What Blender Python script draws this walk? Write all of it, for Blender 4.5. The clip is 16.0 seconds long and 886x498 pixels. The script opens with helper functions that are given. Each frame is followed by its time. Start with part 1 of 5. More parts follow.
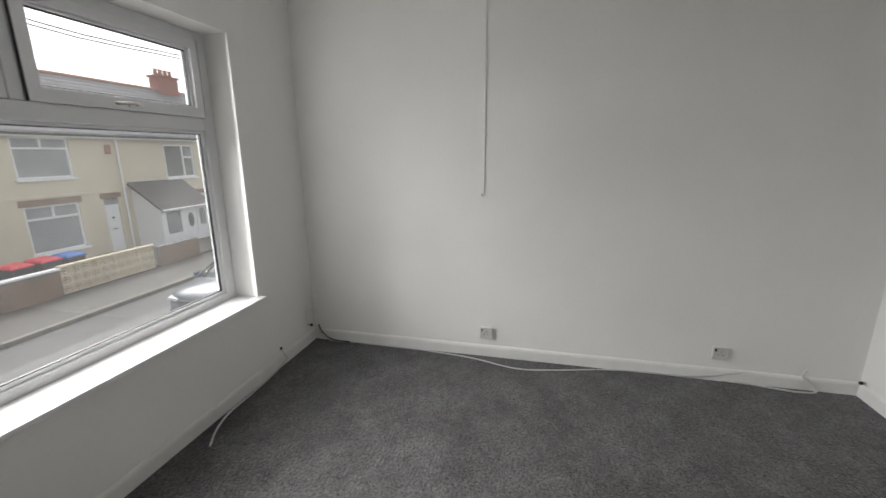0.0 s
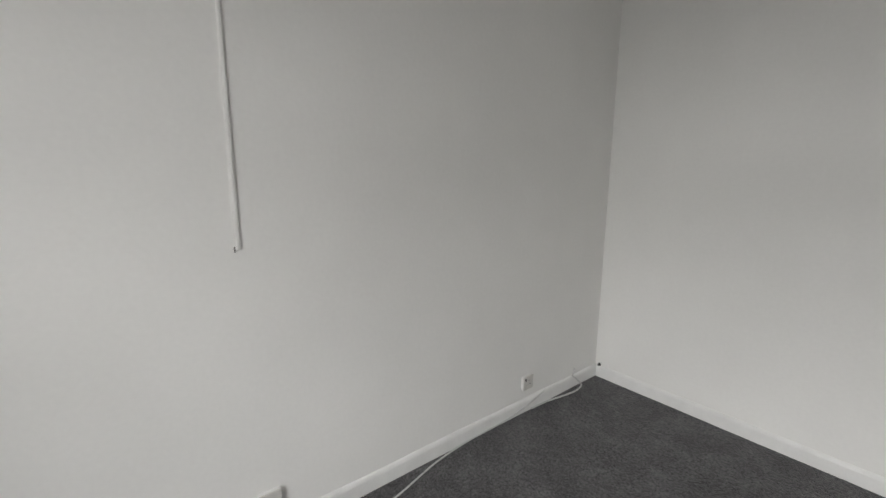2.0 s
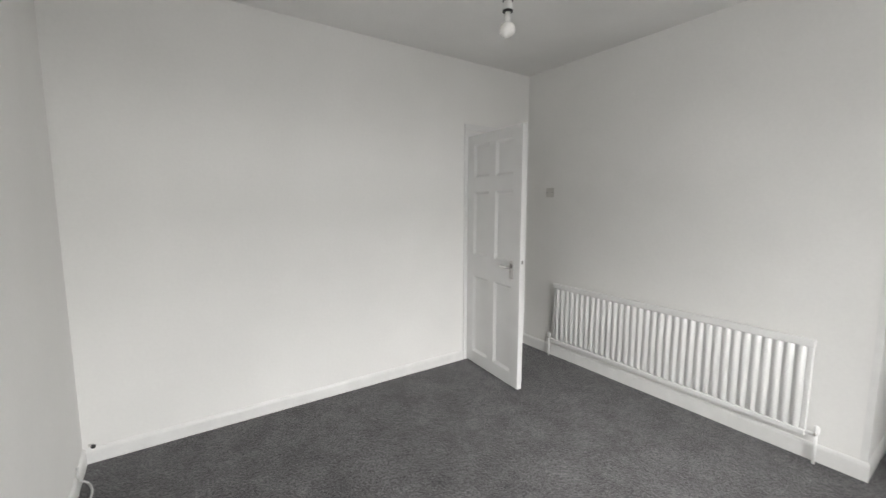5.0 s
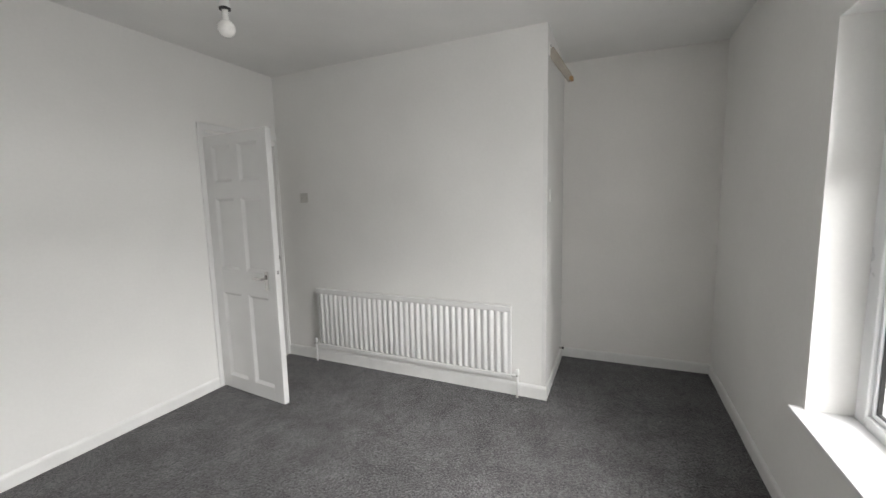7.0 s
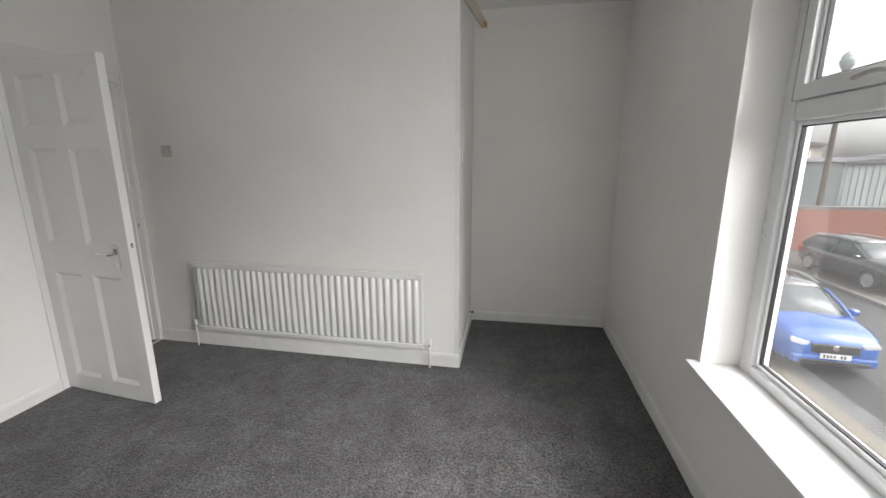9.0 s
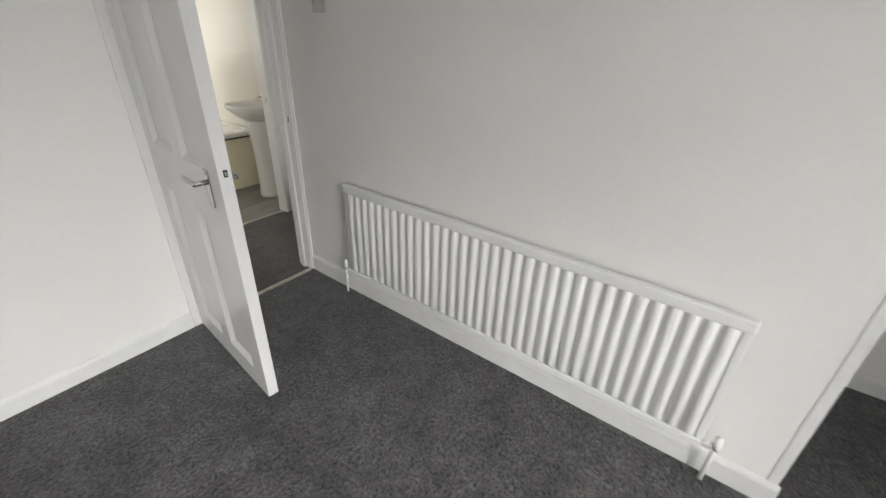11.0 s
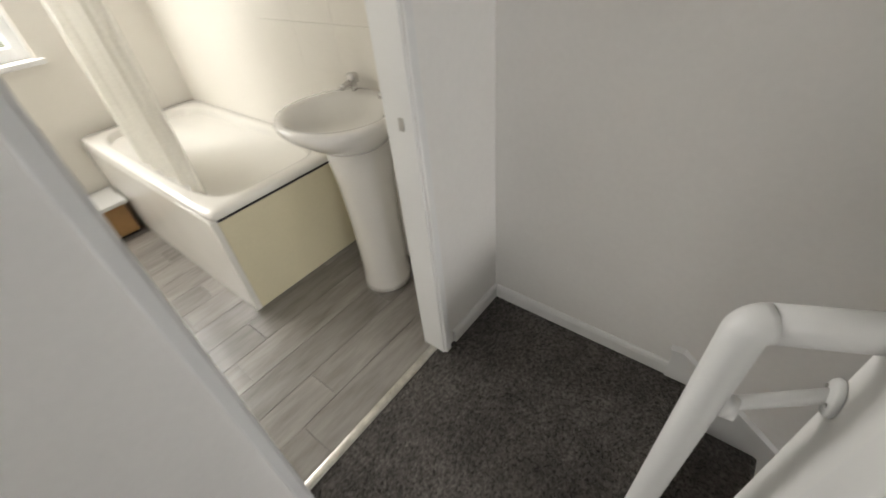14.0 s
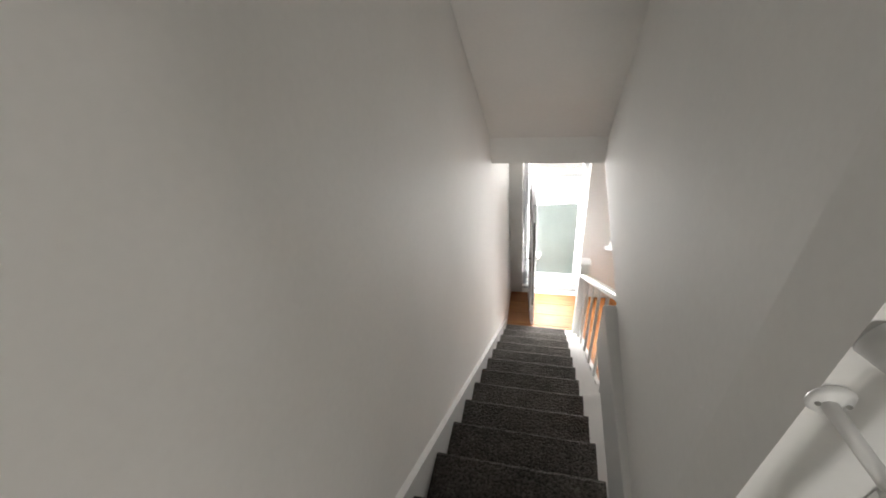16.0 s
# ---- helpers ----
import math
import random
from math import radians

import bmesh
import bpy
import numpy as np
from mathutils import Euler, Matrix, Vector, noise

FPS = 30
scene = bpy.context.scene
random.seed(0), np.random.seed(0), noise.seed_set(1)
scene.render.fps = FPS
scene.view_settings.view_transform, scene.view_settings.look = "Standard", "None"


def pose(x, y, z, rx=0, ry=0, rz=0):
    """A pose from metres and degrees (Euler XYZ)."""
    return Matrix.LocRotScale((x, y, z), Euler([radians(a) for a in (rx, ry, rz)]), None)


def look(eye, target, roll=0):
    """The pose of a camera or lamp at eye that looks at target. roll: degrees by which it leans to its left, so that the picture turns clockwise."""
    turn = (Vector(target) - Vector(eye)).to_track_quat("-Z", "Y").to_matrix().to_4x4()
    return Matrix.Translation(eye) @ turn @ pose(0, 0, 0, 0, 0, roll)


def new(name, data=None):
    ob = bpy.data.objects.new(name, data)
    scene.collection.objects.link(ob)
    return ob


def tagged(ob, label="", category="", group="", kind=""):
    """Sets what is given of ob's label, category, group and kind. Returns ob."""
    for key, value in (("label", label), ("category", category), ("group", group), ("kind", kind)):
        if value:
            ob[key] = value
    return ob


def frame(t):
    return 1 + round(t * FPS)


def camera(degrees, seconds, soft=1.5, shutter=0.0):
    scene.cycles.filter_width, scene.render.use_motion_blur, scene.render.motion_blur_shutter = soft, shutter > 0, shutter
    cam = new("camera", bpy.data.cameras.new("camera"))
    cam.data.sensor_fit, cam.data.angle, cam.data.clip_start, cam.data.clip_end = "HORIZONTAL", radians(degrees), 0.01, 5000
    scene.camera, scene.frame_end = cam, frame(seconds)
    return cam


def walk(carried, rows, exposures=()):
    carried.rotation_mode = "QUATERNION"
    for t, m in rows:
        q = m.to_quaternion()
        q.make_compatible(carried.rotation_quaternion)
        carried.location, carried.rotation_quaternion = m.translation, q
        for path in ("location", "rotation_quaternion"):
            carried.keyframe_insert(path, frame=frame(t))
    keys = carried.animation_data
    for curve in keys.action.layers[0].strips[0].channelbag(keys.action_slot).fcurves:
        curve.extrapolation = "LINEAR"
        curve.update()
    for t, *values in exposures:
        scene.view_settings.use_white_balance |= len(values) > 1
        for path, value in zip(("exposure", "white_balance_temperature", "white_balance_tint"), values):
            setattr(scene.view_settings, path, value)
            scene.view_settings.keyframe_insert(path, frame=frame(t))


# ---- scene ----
cam = camera(95.1, 16.0, shutter=0.2)
PATH = [
    (0, (2.734, -1.956, 1.462), (0.841, -2.406, 0.999), -0.4),
    (0.5, (2.506, -2.059, 1.433), (0.557, -2.146, 0.993), -0.0),
    (1, (2.198, -2.277, 1.432), (0.272, -1.948, 1.005), 0.4),
    (1.5, (1.904, -2.497, 1.409), (0.092, -1.729, 1.052), -0.0),
    (2, (1.508, -2.61, 1.428), (-0.044, -1.397, 1.08), 0.3),
    (2.5, (1.107, -2.711, 1.411), (0.014, -1.064, 1.107), -0.4),
    (3, (0.862, -2.739, 1.45), (0.146, -0.6, 1.122), 0.4),
    (3.5, (0.611, -2.611, 1.377), (0.517, -0.627, 1.137), 0.3),
    (4, (0.492, -2.65, 1.406), (0.889, -0.703, 1.174), 0.0),
    (4.5, (0.426, -2.718, 1.46), (1.219, -0.899, 1.215), 0.1),
    (5, (0.419, -2.827, 1.437), (1.561, -1.201, 1.204), 0.1),
    (5.2, (0.422, -2.863, 1.443), (1.648, -1.3, 1.207), -0.0),
    (7.5, (0.494, -2.947, 1.471), (2.39, -2.361, 1.223), -1.3),
    (8, (0.544, -2.958, 1.471), (2.485, -2.557, 1.204), -1.4),
    (8.2, (0.533, -2.951, 1.467), (2.487, -2.632, 1.185), -1.5),
    (10.3, (1.416, -2.37, 1.43), (3.137, -1.747, 0.622), -0.8),
    (10.5, (1.554, -2.277, 1.404), (3.216, -1.537, 0.574), 0.0),
    (11, (1.971, -2.026, 1.402), (3.43, -1.024, 0.471), 2.2),
    (11.5, (2.345, -1.756, 1.377), (3.525, -0.483, 0.384), 3.2),
    (12, (2.771, -1.348, 1.385), (3.505, 0.139, 0.267), 2.3),
    (12.5, (2.964, -0.97, 1.325), (3.369, 0.64, 0.209), -0.3),
    (13, (3.016, -0.555, 1.321), (3.355, 1.058, 0.188), -2.1),
    (13.5, (3.046, -0.114, 1.338), (3.667, 1.343, 0.116), -3.9),
    (14, (3.17, 0.264, 1.316), (4.325, 1.29, 0.047), -6.2),
    (14.3, (3.278, 0.369, 1.289), (4.707, 1.011, 0.046), -8.7),
    (14.5, (3.396, 0.41, 1.259), (4.891, 0.697, 0.013), -9.3),
    (15, (3.558, 0.489, 1.33), (5.059, -0.048, 0.123), -10.1),
    (15.2, (3.643, 0.473, 1.323), (4.998, -0.342, 0.098), -9.5),
    (15.5, (3.751, 0.488, 1.328), (4.789, -0.709, 0.109), -8.8),
    (16, (3.828, 0.416, 1.327), (4.315, -1.104, 0.122), -8.1),
]
walk(cam, [(t, look(eye, target, roll)) for t, eye, target, roll in PATH],
     [(0.0, 2.25), (2.0, 2.27), (3.0, 2.33), (3.5, 2.5), (5.0, 2.8), (7.5, 2.6), (8.2, 2.45), (10.5, 2.95), (11.0, 2.72), (11.5, 2.58), (12.0, 2.66), (13.0, 2.95), (14.0, 3.2), (15.0, 3.42), (15.5, 3.1), (16.0, 3.1)])

# ---- world, sun, large lights ----
world = bpy.data.worlds.new("overcast_world")
scene.world = world
world.use_nodes = True
wn = world.node_tree
sky = wn.nodes.new("ShaderNodeTexSky")
sky.sky_type = 'NISHITA'
sky.sun_disc = False
sky.sun_elevation = radians(48)
sky.sun_rotation = radians(200)
sky.air_density, sky.dust_density, sky.ozone_density = 1.0, 4.0, 0.6
grey = wn.nodes.new("ShaderNodeHueSaturation")
grey.inputs["Saturation"].default_value = 0.12
wn.links.new(sky.outputs[0], grey.inputs["Color"])
wbg = wn.nodes["Background"]
wn.links.new(grey.outputs[0], wbg.inputs[0])
wbg.inputs[1].default_value = 0.062

sun_data = bpy.data.lights.new("sun", 'SUN')
sun_data.energy, sun_data.angle, sun_data.color = 0.4, radians(80), (1.0, 0.97, 0.93)
sun = new("sun", sun_data)
sun.matrix_world = look((0, 0, 0), (0.3, 0.75, -1.0))


def area_lamp(name, eye, target, sx, sy, power, color=(1, 1, 1)):
    d = bpy.data.lights.new(name, 'AREA')
    d.shape, d.size, d.size_y, d.energy, d.color = 'RECTANGLE', sx, sy, power, color
    o = new(name, d)
    o.matrix_world = look(eye, target)
    return o


# area lamps for sky light through three openings: bedroom window, front door, bathroom
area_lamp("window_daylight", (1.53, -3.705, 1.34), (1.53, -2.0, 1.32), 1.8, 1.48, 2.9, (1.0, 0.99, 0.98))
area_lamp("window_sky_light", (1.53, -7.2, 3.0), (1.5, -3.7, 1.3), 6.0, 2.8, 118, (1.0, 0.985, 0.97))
# fill lamp added for the landing; the back room has no window
area_lamp("back_room_fill", (1.02, 0.42, 1.45), (2.6, 0.58, 0.9), 0.7, 1.2, 2.1, (1.0, 0.97, 0.93))
area_lamp("front_door_daylight", (3.75, -3.935, -1.55), (3.78, -2.0, -1.15), 0.58, 1.5, 10.0, (1.0, 0.975, 0.95))
area_lamp("bathroom_daylight", (3.18, 3.31, 1.5), (3.45, 1.6, 0.75), 0.74, 0.98, 3.0, (1.0, 0.97, 0.91))


# ---- materials ----
def material(name, base, rough=0.6, metal=0.0, scale=6.0, amount=0.08, fine=90.0, fine_amount=0.05, bump=0.15,
             bump_scale=None, distance=0.002, spec=None, second=None, coat=0.0):
    """Base colour with broad stains, fine grain, matching gloss change and fine relief, in metres."""
    m = bpy.data.materials.new(name)
    m.use_nodes = True
    nt = m.node_tree
    p = nt.nodes["Principled BSDF"]
    tc = nt.nodes.new("ShaderNodeTexCoord")
    n1 = nt.nodes.new("ShaderNodeTexNoise")
    n1.inputs["Scale"].default_value, n1.inputs["Detail"].default_value = scale, 5
    n2 = nt.nodes.new("ShaderNodeTexNoise")
    n2.inputs["Scale"].default_value, n2.inputs["Detail"].default_value = fine, 3
    for n in (n1, n2):
        nt.links.new(tc.outputs["Object"], n.inputs["Vector"])
    r1 = nt.nodes.new("ShaderNodeMapRange")
    r1.inputs[1].default_value, r1.inputs[2].default_value = 0.3, 0.7
    r1.inputs[3].default_value, r1.inputs[4].default_value = 1 - amount, 1 + amount * 0.6
    r2 = nt.nodes.new("ShaderNodeMapRange")
    r2.inputs[1].default_value, r2.inputs[2].default_value = 0.3, 0.7
    r2.inputs[3].default_value, r2.inputs[4].default_value = 1 - fine_amount, 1 + fine_amount
    nt.links.new(n1.outputs[0], r1.inputs[0])
    nt.links.new(n2.outputs[0], r2.inputs[0])
    mul = nt.nodes.new("ShaderNodeMath")
    mul.operation = 'MULTIPLY'
    nt.links.new(r1.outputs[0], mul.inputs[0])
    nt.links.new(r2.outputs[0], mul.inputs[1])
    mix = nt.nodes.new("ShaderNodeMix")
    mix.data_type = 'RGBA'
    mix.inputs[6].default_value = (*base, 1)
    mix.inputs[7].default_value = (*(second or base), 1)
    nt.links.new(r1.inputs[0].links[0].from_socket, mix.inputs[0])
    vm = nt.nodes.new("ShaderNodeVectorMath")
    vm.operation = 'SCALE'
    nt.links.new(mix.outputs[2], vm.inputs[0])
    nt.links.new(mul.outputs[0], vm.inputs["Scale"])
    nt.links.new(vm.outputs[0], p.inputs["Base Color"])
    rr = nt.nodes.new("ShaderNodeMapRange")
    rr.inputs[3].default_value, rr.inputs[4].default_value = max(0.02, rough - 0.06), min(1, rough + 0.06)
    nt.links.new(n1.outputs[0], rr.inputs[0])
    nt.links.new(rr.outputs[0], p.inputs["Roughness"])
    p.inputs["Metallic"].default_value = metal
    if spec is not None:
        p.inputs["Specular IOR Level"].default_value = spec
    if coat:
        p.inputs["Coat Weight"].default_value = coat
        p.inputs["Coat Roughness"].default_value = 0.06
    if bump:
        b = nt.nodes.new("ShaderNodeBump")
        b.inputs["Strength"].default_value, b.inputs["Distance"].default_value = bump, distance
        src = n2
        if bump_scale:
            src = nt.nodes.new("ShaderNodeTexNoise")
            src.inputs["Scale"].default_value, src.inputs["Detail"].default_value = bump_scale, 4
            nt.links.new(tc.outputs["Object"], src.inputs["Vector"])
        nt.links.new(src.outputs[0], b.inputs["Height"])
        nt.links.new(b.outputs[0], p.inputs["Normal"])
    return m


def carpet_material(name, dark, light):
    """Heather twist pile: tufts of two tones, brushed patches, deep fine relief."""
    m = bpy.data.materials.new(name)
    m.use_nodes = True
    nt = m.node_tree
    p = nt.nodes["Principled BSDF"]
    tc = nt.nodes.new("ShaderNodeTexCoord")
    tuft = nt.nodes.new("ShaderNodeTexVoronoi")
    tuft.inputs["Scale"].default_value = 190
    fleck = nt.nodes.new("ShaderNodeTexNoise")
    fleck.inputs["Scale"].default_value, fleck.inputs["Detail"].default_value = 75, 4
    brushed = nt.nodes.new("ShaderNodeTexNoise")
    brushed.inputs["Scale"].default_value, brushed.inputs["Detail"].default_value = 4.2, 6
    brushed.inputs["Roughness"].default_value = 0.65
    tread = nt.nodes.new("ShaderNodeTexNoise")
    tread.inputs["Scale"].default_value, tread.inputs["Detail"].default_value = 20, 6
    for n in (tuft, fleck, brushed, tread):
        nt.links.new(tc.outputs["Object"], n.inputs["Vector"])
    ramp = nt.nodes.new("ShaderNodeMapRange")
    ramp.inputs[1].default_value, ramp.inputs[2].default_value = 0.36, 0.68
    nt.links.new(fleck.outputs[0], ramp.inputs[0])
    sep = nt.nodes.new("ShaderNodeSeparateColor")
    nt.links.new(tuft.outputs["Color"], sep.inputs[0])
    add = nt.nodes.new("ShaderNodeMath")
    add.operation = 'MULTIPLY_ADD'
    add.inputs[1].default_value = 0.5
    nt.links.new(sep.outputs[0], add.inputs[0])
    sc = nt.nodes.new("ShaderNodeMath")
    sc.operation = 'MULTIPLY'
    sc.inputs[1].default_value = 0.55
    nt.links.new(ramp.outputs[0], sc.inputs[0])
    nt.links.new(sc.outputs[0], add.inputs[2])
    mix = nt.nodes.new("ShaderNodeMix")
    mix.data_type = 'RGBA'
    mix.inputs[6].default_value, mix.inputs[7].default_value = (*dark, 1), (*light, 1)
    nt.links.new(add.outputs[0], mix.inputs[0])
    pile = nt.nodes.new("ShaderNodeMapRange")
    pile.inputs[1].default_value, pile.inputs[2].default_value = 0.35, 0.65
    pile.inputs[3].default_value, pile.inputs[4].default_value = 0.7, 1.28
    nt.links.new(brushed.outputs[0], pile.inputs[0])
    pile2 = nt.nodes.new("ShaderNodeMapRange")
    pile2.inputs[1].default_value, pile2.inputs[2].default_value = 0.35, 0.65
    pile2.inputs[3].default_value, pile2.inputs[4].default_value = 0.84, 1.17
    nt.links.new(tread.outputs[0], pile2.inputs[0])
    mm = nt.nodes.new("ShaderNodeMath")
    mm.operation = 'MULTIPLY'
    nt.links.new(pile.outputs[0], mm.inputs[0])
    nt.links.new(pile2.outputs[0], mm.inputs[1])
    vm = nt.nodes.new("ShaderNodeVectorMath")
    vm.operation = 'SCALE'
    nt.links.new(mix.outputs[2], vm.inputs[0])
    nt.links.new(mm.outputs[0], vm.inputs["Scale"])
    nt.links.new(vm.outputs[0], p.inputs["Base Color"])
    p.inputs["Roughness"].default_value = 1.0
    p.inputs["Specular IOR Level"].default_value = 0.1
    p.inputs["Sheen Weight"].default_value = 0.25
    p.inputs["Sheen Roughness"].default_value = 0.5
    b = nt.nodes.new("ShaderNodeBump")
    b.inputs["Strength"].default_value, b.inputs["Distance"].default_value = 0.9, 0.006
    nt.links.new(add.outputs[0], b.inputs["Height"])
    nt.links.new(b.outputs[0], p.inputs["Normal"])
    return m


def wood_material(name, dark, light, rough, along='Y', vary=0.25, stretch=14.0):
    """Plank surface: grain drawn out along one axis, tone that changes from plank to plank."""
    m = bpy.data.materials.new(name)
    m.use_nodes = True
    nt = m.node_tree
    p = nt.nodes["Principled BSDF"]
    tc = nt.nodes.new("ShaderNodeTexCoord")
    mp = nt.nodes.new("ShaderNodeMapping")
    mp.inputs["Scale"].default_value = (stretch, 1.3, stretch) if along == 'Y' else (1.3, stretch, stretch)
    oi = nt.nodes.new("ShaderNodeObjectInfo")
    off = nt.nodes.new("ShaderNodeVectorMath")
    off.operation = 'SCALE'
    off.inputs[0].default_value = (7.0, 11.0, 3.0)
    nt.links.new(oi.outputs["Random"], off.inputs["Scale"])
    nt.links.new(off.outputs[0], mp.inputs["Location"])
    nt.links.new(tc.outputs["Object"], mp.inputs["Vector"])
    n = nt.nodes.new("ShaderNodeTexNoise")
    n.inputs["Scale"].default_value, n.inputs["Detail"].default_value = 3.0, 8
    n.inputs["Roughness"].default_value = 0.62
    nt.links.new(mp.outputs[0], n.inputs["Vector"])
    r = nt.nodes.new("ShaderNodeMapRange")
    r.inputs[1].default_value, r.inputs[2].default_value = 0.3, 0.7
    nt.links.new(n.outputs[0], r.inputs[0])
    mix = nt.nodes.new("ShaderNodeMix")
    mix.data_type = 'RGBA'
    mix.inputs[6].default_value, mix.inputs[7].default_value = (*dark, 1), (*light, 1)
    nt.links.new(r.outputs[0], mix.inputs[0])
    v = nt.nodes.new("ShaderNodeMapRange")
    v.inputs[3].default_value, v.inputs[4].default_value = 1 - vary, 1 + vary
    nt.links.new(oi.outputs["Random"], v.inputs[0])
    vm = nt.nodes.new("ShaderNodeVectorMath")
    vm.operation = 'SCALE'
    nt.links.new(mix.outputs[2], vm.inputs[0])
    nt.links.new(v.outputs[0], vm.inputs["Scale"])
    nt.links.new(vm.outputs[0], p.inputs["Base Color"])
    p.inputs["Roughness"].default_value = rough
    b = nt.nodes.new("ShaderNodeBump")
    b.inputs["Strength"].default_value, b.inputs["Distance"].default_value = 0.15, 0.001
    nt.links.new(n.outputs[0], b.inputs["Height"])
    nt.links.new(b.outputs[0], p.inputs["Normal"])
    return m


def glass_material(name, tint=(1, 1, 1), rough=0.0):
    """Window glass: clear, with a mirror sheen by angle."""
    m = bpy.data.materials.new(name)
    m.use_nodes = True
    nt = m.node_tree
    out = nt.nodes["Material Output"]
    nt.nodes.remove(nt.nodes["Principled BSDF"])
    t = nt.nodes.new("ShaderNodeBsdfTransparent")
    t.inputs[0].default_value = (*tint, 1)
    g = nt.nodes.new("ShaderNodeBsdfGlossy")
    g.inputs["Roughness"].default_value = rough
    f = nt.nodes.new("ShaderNodeLayerWeight")
    f.inputs[0].default_value = 0.5
    pw = nt.nodes.new("ShaderNodeMath")
    pw.operation = 'POWER'
    pw.inputs[1].default_value = 4.0
    nt.links.new(f.outputs["Facing"], pw.inputs[0])
    ad = nt.nodes.new("ShaderNodeMath")
    ad.operation = 'MULTIPLY_ADD'
    ad.inputs[1].default_value, ad.inputs[2].default_value = 0.7, 0.03
    nt.links.new(pw.outputs[0], ad.inputs[0])
    mx = nt.nodes.new("ShaderNodeMixShader")
    nt.links.new(ad.outputs[0], mx.inputs[0])
    nt.links.new(t.outputs[0], mx.inputs[1])
    nt.links.new(g.outputs[0], mx.inputs[2])
    # thin translucent film: dirt on the pane plus a haze that lowers contrast
    film = nt.nodes.new("ShaderNodeBsdfTranslucent")
    film.inputs[0].default_value = (0.9, 0.9, 0.9, 1)
    tc = nt.nodes.new("ShaderNodeTexCoord")
    n = nt.nodes.new("ShaderNodeTexNoise")
    n.inputs["Scale"].default_value, n.inputs["Detail"].default_value = 2.5, 6
    nt.links.new(tc.outputs["Object"], n.inputs["Vector"])
    dirt_haze = nt.nodes.new("ShaderNodeMapRange")
    dirt_haze.inputs[1].default_value, dirt_haze.inputs[2].default_value = 0.3, 0.7
    dirt_haze.inputs[3].default_value, dirt_haze.inputs[4].default_value = 0.007, 0.018
    nt.links.new(n.outputs[0], dirt_haze.inputs[0])
    mx2 = nt.nodes.new("ShaderNodeMixShader")
    nt.links.new(dirt_haze.outputs[0], mx2.inputs[0])
    nt.links.new(mx.outputs[0], mx2.inputs[1])
    nt.links.new(film.outputs[0], mx2.inputs[2])
    nt.links.new(mx2.outputs[0], out.inputs[0])
    return m


WALL = material("wall_emulsion", (0.85, 0.845, 0.825), 0.75, scale=1.6, amount=0.035, fine=55, fine_amount=0.012, bump=0.12, bump_scale=45, distance=0.0025)
LANDING_WALL = material("landing_emulsion", (0.84, 0.825, 0.8), 0.7, scale=1.2, amount=0.05, fine=55, fine_amount=0.012, bump=0.12, bump_scale=45, distance=0.0025)
CEILING = material("ceiling_emulsion", (0.82, 0.815, 0.8), 0.85, scale=2.0, amount=0.04, fine=120, fine_amount=0.02, bump=0.2, bump_scale=70, distance=0.003)
GLOSS = material("white_gloss_paint", (0.8, 0.8, 0.79), 0.33, scale=3, amount=0.015, fine=140, fine_amount=0.006, bump=0.04, bump_scale=90, distance=0.001)
DOOR_PAINT = material("door_gloss_paint", (0.74, 0.74, 0.735), 0.2, scale=4, amount=0.03, fine=160, fine_amount=0.01, bump=0.06, bump_scale=18, distance=0.003)
SKIRT = material("skirting_paint", (0.8, 0.8, 0.785), 0.4, scale=9, amount=0.05, fine=120, fine_amount=0.02, bump=0.1, bump_scale=30, distance=0.003)
UPVC = material("white_upvc", (0.78, 0.79, 0.8), 0.3, scale=5, amount=0.04, fine=90, fine_amount=0.01, bump=0.02)
SILL = material("window_board_paint", (0.82, 0.82, 0.82), 0.3, scale=6, amount=0.03, fine=100, fine_amount=0.01, bump=0.05, bump_scale=20)
RAD = material("radiator_enamel", (0.82, 0.82, 0.81), 0.3, scale=5, amount=0.02, fine=160, fine_amount=0.01, bump=0.03)
PLASTIC = material("white_plastic", (0.74, 0.74, 0.72), 0.35, scale=8, amount=0.03, fine=160, fine_amount=0.01, bump=0.0)
STEEL = material("brushed_steel_plate", (0.55, 0.54, 0.52), 0.35, metal=0.9, scale=20, amount=0.1, fine=200, fine_amount=0.05, bump=0.05)
SATIN = material("satin_grey_plate", (0.6, 0.59, 0.56), 0.35, scale=20, amount=0.06, fine=200, fine_amount=0.03, bump=0.03)
CHROME = material("polished_chrome", (0.62, 0.61, 0.6), 0.1, metal=1.0, scale=12, amount=0.06, fine=120, fine_amount=0.02, bump=0.0)
DARK = material("dark_slot", (0.02, 0.02, 0.02), 0.5, scale=30, amount=0.1, bump=0.0)
CABLE = material("grey_white_cable_sheath", (0.6, 0.6, 0.59), 0.45, scale=40, amount=0.08, bump=0.0)
BLACK_CABLE = material("black_cable_sheath", (0.03, 0.03, 0.03), 0.5, scale=40, amount=0.1, bump=0.0)
CARPET = carpet_material("charcoal_twist_carpet", (0.018, 0.0175, 0.0185), (0.158, 0.154, 0.158))
LANDING_CARPET = carpet_material("brown_charcoal_twist_carpet", (0.021, 0.0185, 0.0165), (0.15, 0.136, 0.123))
GLASS = glass_material("window_glass")
OBSCURED = material("obscured_porch_glass", (0.3, 0.345, 0.33), 0.35, scale=3, amount=0.1, fine=60, fine_amount=0.05, bump=0.3, bump_scale=120)
OBSCURED.node_tree.nodes["Principled BSDF"].inputs["Transmission Weight"].default_value = 0.75
